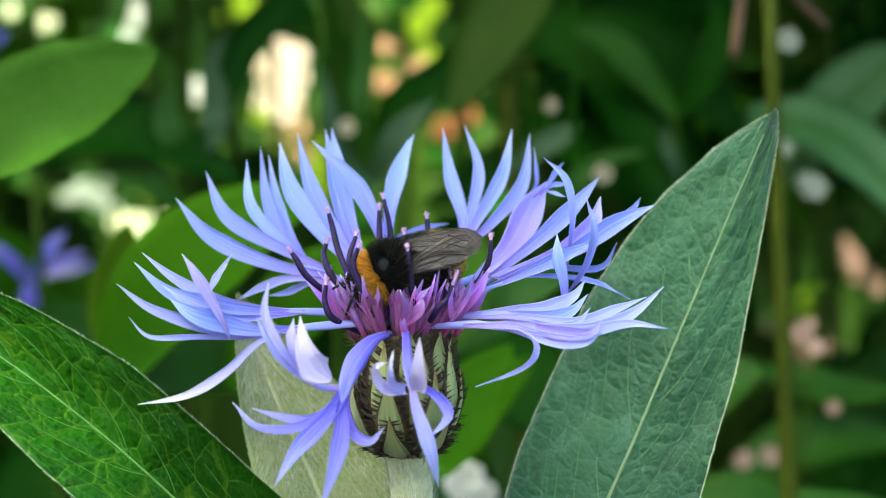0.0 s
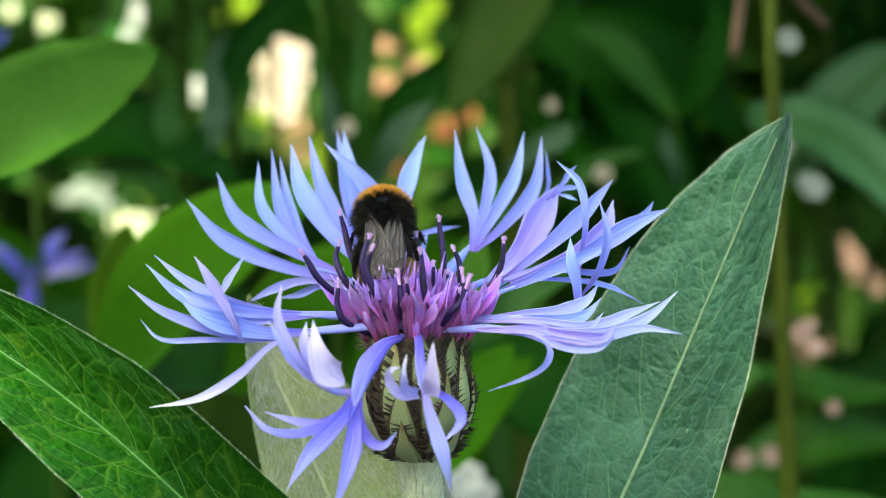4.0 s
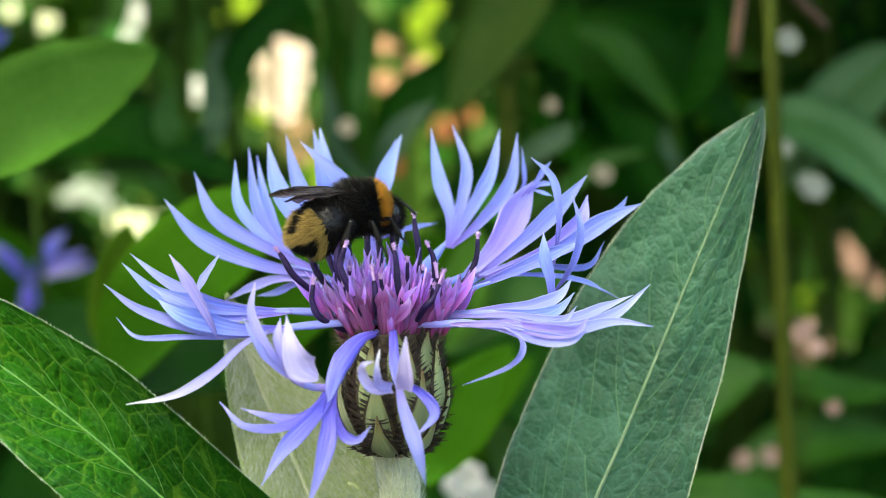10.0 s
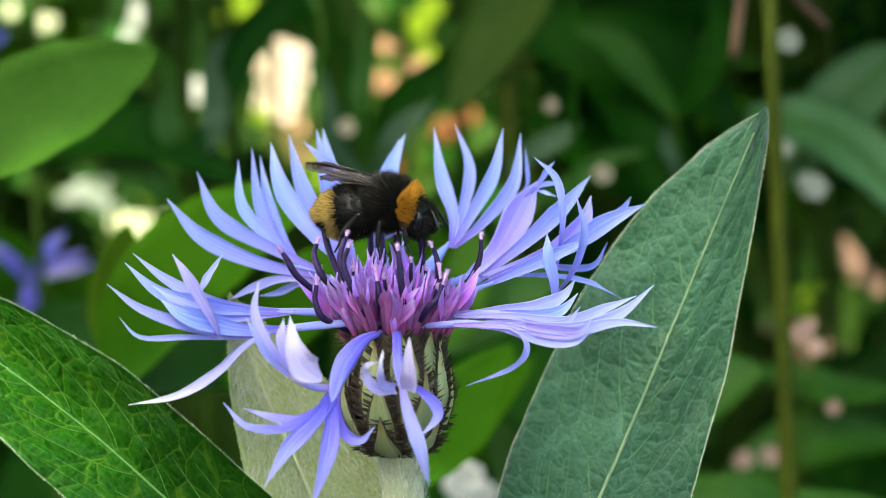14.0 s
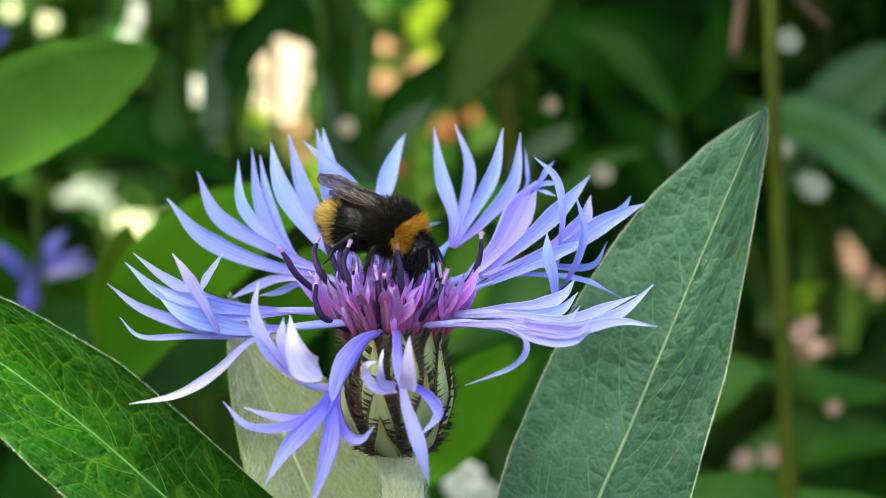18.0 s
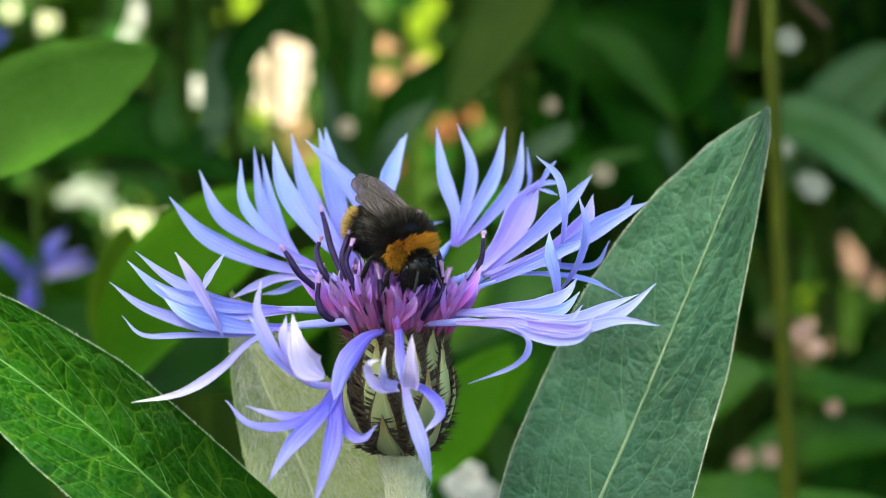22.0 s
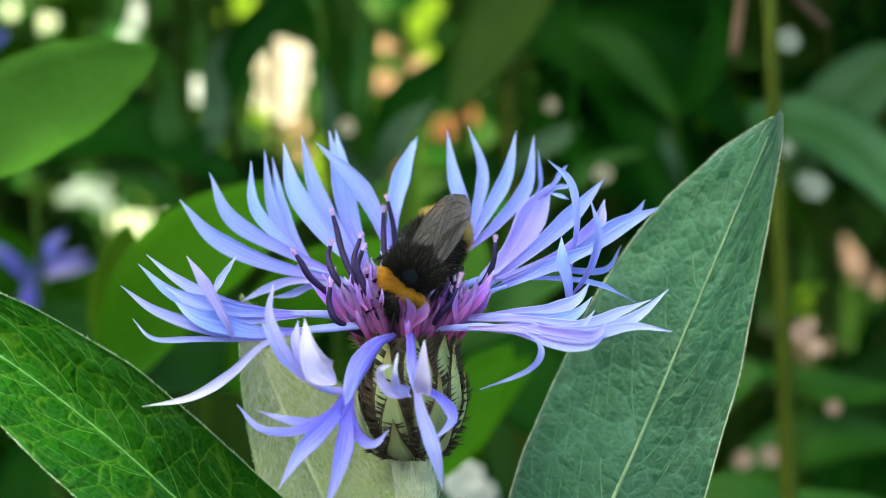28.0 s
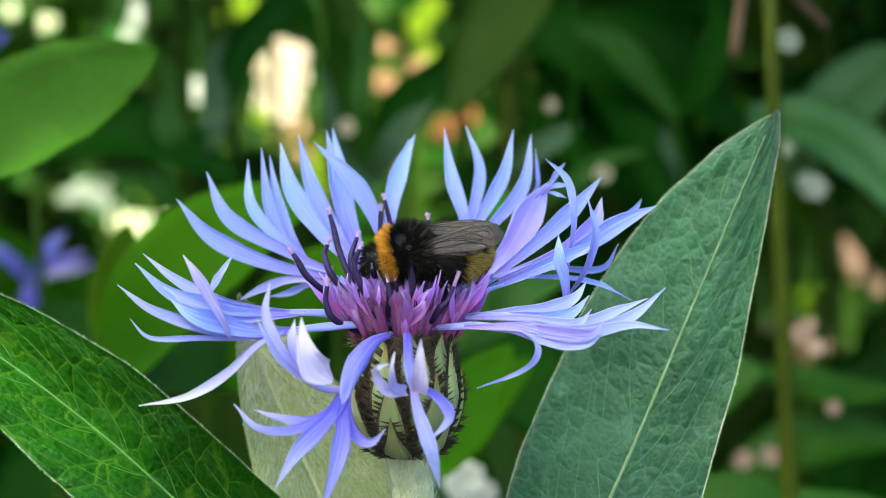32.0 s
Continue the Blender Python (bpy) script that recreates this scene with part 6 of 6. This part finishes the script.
def hedge():
    """A dense dark hedge that closes the bed."""
    verts, faces = [], []
    for k in range(9000):
        x, z = wild.uniform(-1.6, 1.6) * 1000, wild.uniform(0, 1.5) * 1000
        y = 1450 + 130 * noise.noise(Vector((x, z, 0)) * 0.006) + wild.uniform(-70, 70)
        a, s = wild.uniform(0, 6.28), wild.uniform(18, 38)
        u = Vector((math.cos(a), wild.uniform(-.4, .4), math.sin(a)))
        w = Vector((-math.sin(a), wild.uniform(-.5, .5), math.cos(a))) * 0.42
        c, i = Vector((x, y, z)), len(verts)
        n = u.cross(w) * 0.16
        verts += [c - u * s, c + w * s + n * s, c + u * s, c - w * s + n * s]
        faces += [(i, i + 1, i + 2), (i, i + 2, i + 3)]
    bm = bmesh.new()
    made = [bm.verts.new(v) for v in verts]
    for f in faces:
        bm.faces.new([made[i] for i in f])
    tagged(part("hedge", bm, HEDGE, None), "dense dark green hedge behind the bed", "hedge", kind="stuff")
    # a plain box in the hedge's own colour backs the loose leaves
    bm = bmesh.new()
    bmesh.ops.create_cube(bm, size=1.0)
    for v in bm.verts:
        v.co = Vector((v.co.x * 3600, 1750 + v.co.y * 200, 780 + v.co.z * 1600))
    tagged(part("hedge_backing", bm, HEDGE, None), "plain box behind the hedge leaves, in their dark green", "hedge", kind="structure")


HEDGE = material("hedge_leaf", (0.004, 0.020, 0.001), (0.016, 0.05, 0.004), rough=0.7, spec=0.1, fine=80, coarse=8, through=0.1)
hedge()



# ---- what moves ----
def motions():
    # the wind rocks the whole plant about its root
    walk(plant, [
        (0, pose(0.00000, -0.04175, 0.00000, -8.000, -0.000, 0.000)),
        (0.5, pose(0.00000, -0.04176, -0.00004, -8.021, 0.060, -0.008)),
        (1, pose(0.00000, -0.04175, -0.00002, -8.003, -0.095, 0.013)),
        (1.5, pose(0.00000, -0.04176, -0.00008, -8.019, 0.024, -0.003)),
        (2, pose(0.00000, -0.04174, 0.00008, -8.043, -0.093, 0.013)),
        (2.5, pose(0.00000, -0.04174, 0.00008, -8.023, -0.034, 0.005)),
        (3, pose(0.00000, -0.04175, 0.00004, -8.008, 0.018, -0.003)),
        (3.5, pose(0.00000, -0.04181, -0.00038, -7.874, 0.285, -0.039)),
        (5.5, pose(0.00000, -0.04179, -0.00024, -7.954, 0.119, -0.017)),
        (6, pose(0.00000, -0.04179, -0.00030, -7.915, 0.163, -0.023)),
        (6.5, pose(0.00000, -0.04178, -0.00017, -7.946, 0.040, -0.006)),
        (7, pose(0.00000, -0.04180, -0.00032, -7.917, 0.225, -0.031)),
        (7.5, pose(0.00000, -0.04179, -0.00027, -7.942, 0.212, -0.030)),
        (8, pose(0.00000, -0.04177, -0.00014, -8.002, 0.117, -0.016)),
        (8.5, pose(0.00000, -0.04177, -0.00013, -7.975, 0.141, -0.020)),
        (9, pose(0.00000, -0.04177, -0.00014, -8.009, 0.059, -0.008)),
        (9.5, pose(0.00000, -0.04177, -0.00010, -8.002, -0.150, 0.021)),
        (10, pose(0.00000, -0.04174, 0.00008, -8.092, -0.266, 0.038)),
        (10.5, pose(0.00000, -0.04172, 0.00022, -8.130, -0.165, 0.024)),
        (11, pose(0.00000, -0.04173, 0.00015, -8.081, -0.216, 0.031)),
        (11.5, pose(0.00000, -0.04171, 0.00027, -8.193, -0.263, 0.038)),
        (12, pose(0.00000, -0.04172, 0.00019, -8.149, -0.454, 0.065)),
        (12.5, pose(0.00000, -0.04179, -0.00027, -7.956, -0.147, 0.021)),
        (13, pose(0.00000, -0.04175, -0.00002, -8.128, -0.298, 0.043)),
        (13.5, pose(0.00000, -0.04178, -0.00017, -7.974, -0.037, 0.005)),
        (14, pose(0.00000, -0.04175, 0.00004, -8.051, -0.196, 0.028)),
        (14.5, pose(0.00000, -0.04173, 0.00014, -8.069, -0.082, 0.012)),
        (16.5, pose(0.00000, -0.04171, 0.00028, -8.120, 0.001, -0.000)),
        (17, pose(0.00000, -0.04174, 0.00012, -8.151, -0.355, 0.051)),
        (17.5, pose(0.00000, -0.04173, 0.00017, -8.046, -0.028, 0.004)),
        (18, pose(0.00000, -0.04174, 0.00011, -8.070, -0.198, 0.028)),
        (18.5, pose(0.00000, -0.04173, 0.00013, -8.118, -0.408, 0.058)),
        (19, pose(0.00000, -0.04172, 0.00021, -8.158, -0.374, 0.054)),
        (19.5, pose(0.00000, -0.04173, 0.00014, -8.132, -0.310, 0.044)),
        (20, pose(0.00000, -0.04174, 0.00011, -8.033, -0.122, 0.017)),
        (20.5, pose(0.00000, -0.04171, 0.00027, -8.158, -0.321, 0.046)),
        (21, pose(0.00000, -0.04172, 0.00021, -8.108, -0.266, 0.038)),
        (21.5, pose(0.00000, -0.04172, 0.00022, -8.110, -0.183, 0.026)),
        (22, pose(0.00000, -0.04172, 0.00022, -8.090, -0.150, 0.021)),
        (22.5, pose(0.00000, -0.04174, 0.00011, -8.015, -0.090, 0.013)),
        (23, pose(0.00000, -0.04173, 0.00017, -8.094, -0.171, 0.024)),
        (23.5, pose(0.00000, -0.04175, 0.00000, -8.045, -0.074, 0.010)),
        (24, pose(0.00000, -0.04176, -0.00006, -8.028, -0.293, 0.041)),
        (24.5, pose(0.00000, -0.04182, -0.00050, -7.899, 0.037, -0.005)),
        (25, pose(0.00000, -0.04176, -0.00008, -8.050, -0.210, 0.030)),
        (25.5, pose(0.00000, -0.04176, -0.00006, -8.029, -0.067, 0.009)),
        (27.5, pose(0.00000, -0.04176, -0.00008, -8.071, -0.134, 0.019)),
        (28, pose(0.00000, -0.04179, -0.00025, -7.985, 0.089, -0.012)),
        (28.5, pose(0.00000, -0.04178, -0.00019, -7.966, 0.009, -0.001)),
        (29, pose(0.00000, -0.04174, 0.00011, -8.015, -0.053, 0.008)),
        (29.5, pose(0.00000, -0.04178, -0.00019, -7.974, 0.135, -0.019)),
        (30, pose(0.00000, -0.04177, -0.00012, -8.003, 0.035, -0.005)),
        (30.5, pose(0.00000, -0.04178, -0.00019, -7.951, 0.154, -0.021)),
        (31, pose(0.00000, -0.04178, -0.00022, -7.954, 0.056, -0.008)),
        (31.5, pose(0.00000, -0.04176, -0.00003, -8.034, 0.087, -0.012)),
        (32, pose(0.00000, -0.04177, -0.00011, -7.953, 0.026, -0.004)),
    ])
    # its abdomen bends at the waist, and the folded wings follow a little
    walk(bends[0], [(t, pose(-0.002, 0, -0.0006, 0, -a, b)) for t, a, b in
                    ((0, 22, 0), (3, 20, 0), (3.5, 6, 0), (5.5, 34, 0), (9, 34, 0), (10, 14, 0), (12.7, 20, 0), (13, 18, 0), (15, 14, 0), (16.5, 10, 0), (18, 12, 0), (19, 18, 0), (20, 18, 0), (22, 26, 6), (23, 30, 14),
                     (25, 30, 20), (25.5, 30, 18), (27.5, 14, 0), (29, 14, 0), (30, 18, 0), (31.6, 18, 0), (32, 8, 0))])
    for wing, sgn in flaps:
        walk(wing, [(t, pose(-0.0005, 0, 0.002, 0, -a, b + 8 * sgn)) for t, a, b in
                    ((0, 6, -10), (2, 6, -8), (3, 14, -4), (3.5, 8, 0), (5.5, 10, 0), (9, 10, 0), (10, 2, 0), (12.7, 0, 0), (15, 4, 0), (16.5, 8, 0), (18, 8, 0), (19, 10, 0), (22, 12, 0), (25.5, 20, 6), (27.5, 16, 3), (28.6, 16, 3), (29.3, 10, -8), (30, 6, -15), (31.6, 6, -12), (32, 8, 0))])
    # the bee turns about on the bloom and rocks with it
    walk(bee, [
        (0, pose(-0.00568, -0.00528, 0.29541, -51.48, 22.59, -165.14)),
        (0.5, pose(-0.00496, -0.00512, 0.29659, -53.83, 26.63, -170.77)),
        (1, pose(-0.00766, -0.00512, 0.29659, -53.93, 21.91, -171.81)),
        (1.5, pose(-0.00544, -0.00502, 0.29730, -53.92, 23.59, -171.49)),
        (2, pose(-0.00568, -0.00508, 0.29683, -53.93, 21.91, -171.81)),
        (2.5, pose(-0.00559, -0.00570, 0.29940, -36.0, 21.03, -174.90)),
        (3, pose(-0.00507, -0.00586, 0.29830, -36.0, 20.86, -162.0)),
        (3.2, pose(-0.00672, 0.00234, 0.29933, -10.28, -23.18, 111.65)),
        (3.3, pose(-0.00647, 0.00239, 0.29970, -8.90, -26.76, 104.69)),
        (3.4, pose(-0.00647, 0.00246, 0.30019, -8.84, -37.28, 102.43)),
        (3.5, pose(-0.00634, 0.00247, 0.30031, -10.97, -47.44, 104.05)),
        (4.5, pose(-0.00682, 0.00340, 0.29970, -3.12, -19.93, 82.86)),
        (5.5, pose(-0.00575, 0.00331, 0.29908, -8.22, 3.75, 57.97)),
        (6, pose(-0.00525, 0.00329, 0.29895, -10.34, 7.17, 63.48)),
        (6.5, pose(-0.00594, 0.00330, 0.29902, -10.34, 7.17, 63.48)),
        (7, pose(-0.00482, 0.00328, 0.29889, -10.34, 7.17, 63.48)),
        (8, pose(-0.00525, 0.00329, 0.29895, -10.45, 7.23, 64.58)),
        (9, pose(-0.00594, 0.00329, 0.29895, -10.34, 7.17, 63.48)),
        (9.5, pose(-0.00860, 0.00147, 0.30037, -3.16, 0.27, 40.85)),
        (10, pose(-0.00917, 0.00064, 0.30165, -6.10, -3.42, 29.41)),
        (10.5, pose(-0.00886, 0.00080, 0.30275, -5.79, -5.76, 26.95)),
        (11, pose(-0.00910, 0.00076, 0.30250, -5.79, -5.76, 26.95)),
        (11.5, pose(-0.00891, 0.00176, 0.30239, -5.57, -9.96, 44.95)),
        (12, pose(-0.01015, 0.00177, 0.30252, -6.27, -11.24, 50.85)),
        (12.4, pose(-0.00841, 0.00182, 0.30282, -6.87, -11.09, 56.38)),
        (12.7, pose(-0.00917, 0.00098, 0.30409, -9.70, -22.93, 32.27)),
        (13, pose(-0.00886, 0.00070, 0.30208, 0.97, -0.35, 6.05)),
        (13.5, pose(-0.00584, 0.00072, 0.30220, 3.89, 4.30, -3.61)),
        (14, pose(-0.00554, 0.00070, 0.30208, 2.39, 8.94, -13.49)),
        (14.5, pose(-0.00541, 0.00068, 0.30189, 4.02, 15.88, -16.09)),
        (15.5, pose(-0.00575, -0.00039, 0.30152, 4.93, 24.61, -22.51)),
        (16.5, pose(-0.00379, -0.00361, 0.30014, 7.84, 25.71, -16.85)),
        (17, pose(-0.00746, -0.00347, 0.30115, 7.45, 17.55, -21.02)),
        (17.5, pose(-0.00445, -0.00365, 0.29984, 5.45, 23.84, -23.18)),
        (18, pose(-0.00517, -0.00365, 0.29984, 5.45, 23.84, -23.18)),
        (19, pose(-0.00794, -0.00350, 0.30091, 4.48, 25.17, -31.95)),
        (20, pose(-0.00478, -0.00476, 0.29914, 3.89, 28.08, -38.65)),
        (20.5, pose(-0.00413, -0.00474, 0.29926, 3.89, 28.08, -38.65)),
        (21, pose(-0.00425, -0.00483, 0.29861, 6.50, 32.38, -41.79)),
        (21.5, pose(-0.00377, -0.00486, 0.29843, 6.50, 32.38, -41.79)),
        (22, pose(-0.00416, -0.00582, 0.29880, 7.67, 34.66, -52.45)),
        (22.5, pose(-0.00408, -0.00676, 0.29928, 5.99, 34.57, -61.99)),
        (23, pose(-0.00329, -0.00796, 0.29790, 5.95, 42.18, -68.31)),
        (23.5, pose(-0.00359, -0.00803, 0.29744, 4.75, 41.62, -70.31)),
        (24, pose(-0.00470, -0.00803, 0.29744, 3.15, 41.14, -72.97)),
        (24.3, pose(-0.00447, -0.00783, 0.29883, 0.72, 40.73, -80.89)),
        (24.5, pose(-0.00341, -0.00783, 0.29883, -0.17, 40.83, -82.39)),
        (25, pose(-0.00411, -0.00794, 0.29808, -1.05, 39.76, -83.86)),
        (25.5, pose(-0.00353, -0.00788, 0.29848, -0.81, 34.50, -91.42)),
        (26.5, pose(-0.00390, -0.00735, 0.29790, -2.41, 34.82, -97.0)),
        (27.5, pose(-0.00403, -0.00679, 0.29546, -63.93, 50.21, -154.44)),
        (27.7, pose(-0.00344, -0.00682, 0.29523, -63.93, 50.21, -154.44)),
        (27.9, pose(-0.00326, -0.00681, 0.29534, -63.93, 50.21, -154.44)),
        (28, pose(-0.00314, -0.00681, 0.29534, -63.93, 50.21, -154.44)),
        (28.3, pose(-0.00344, -0.00674, 0.29581, -63.93, 50.21, -154.44)),
        (28.6, pose(-0.00314, -0.00670, 0.29611, -63.93, 50.21, -154.44)),
        (29, pose(-0.00455, -0.00524, 0.29570, -45.57, 33.19, -156.69)),
        (29.3, pose(-0.00431, -0.00526, 0.29558, -35.38, 33.76, -153.38)),
        (29.5, pose(-0.00357, -0.00626, 0.29562, -46.44, 33.99, -153.23)),
        (30, pose(-0.00410, -0.00630, 0.29538, -48.70, 31.45, -159.85)),
        (30.3, pose(-0.00410, -0.00632, 0.29521, -48.70, 31.45, -159.85)),
        (30.6, pose(-0.00369, -0.00632, 0.29521, -48.70, 31.45, -159.85)),
        (31, pose(-0.00404, -0.00630, 0.29538, -48.70, 31.45, -159.85)),
        (31.3, pose(-0.00428, -0.00630, 0.29538, -48.70, 31.45, -159.85)),
        (31.6, pose(-0.00387, -0.00628, 0.29550, -52.18, 26.58, -164.50)),
        (32, pose(-0.00375, -0.00491, 0.29745, -44.0, 6.98, -177.0)),
    ])


motions()
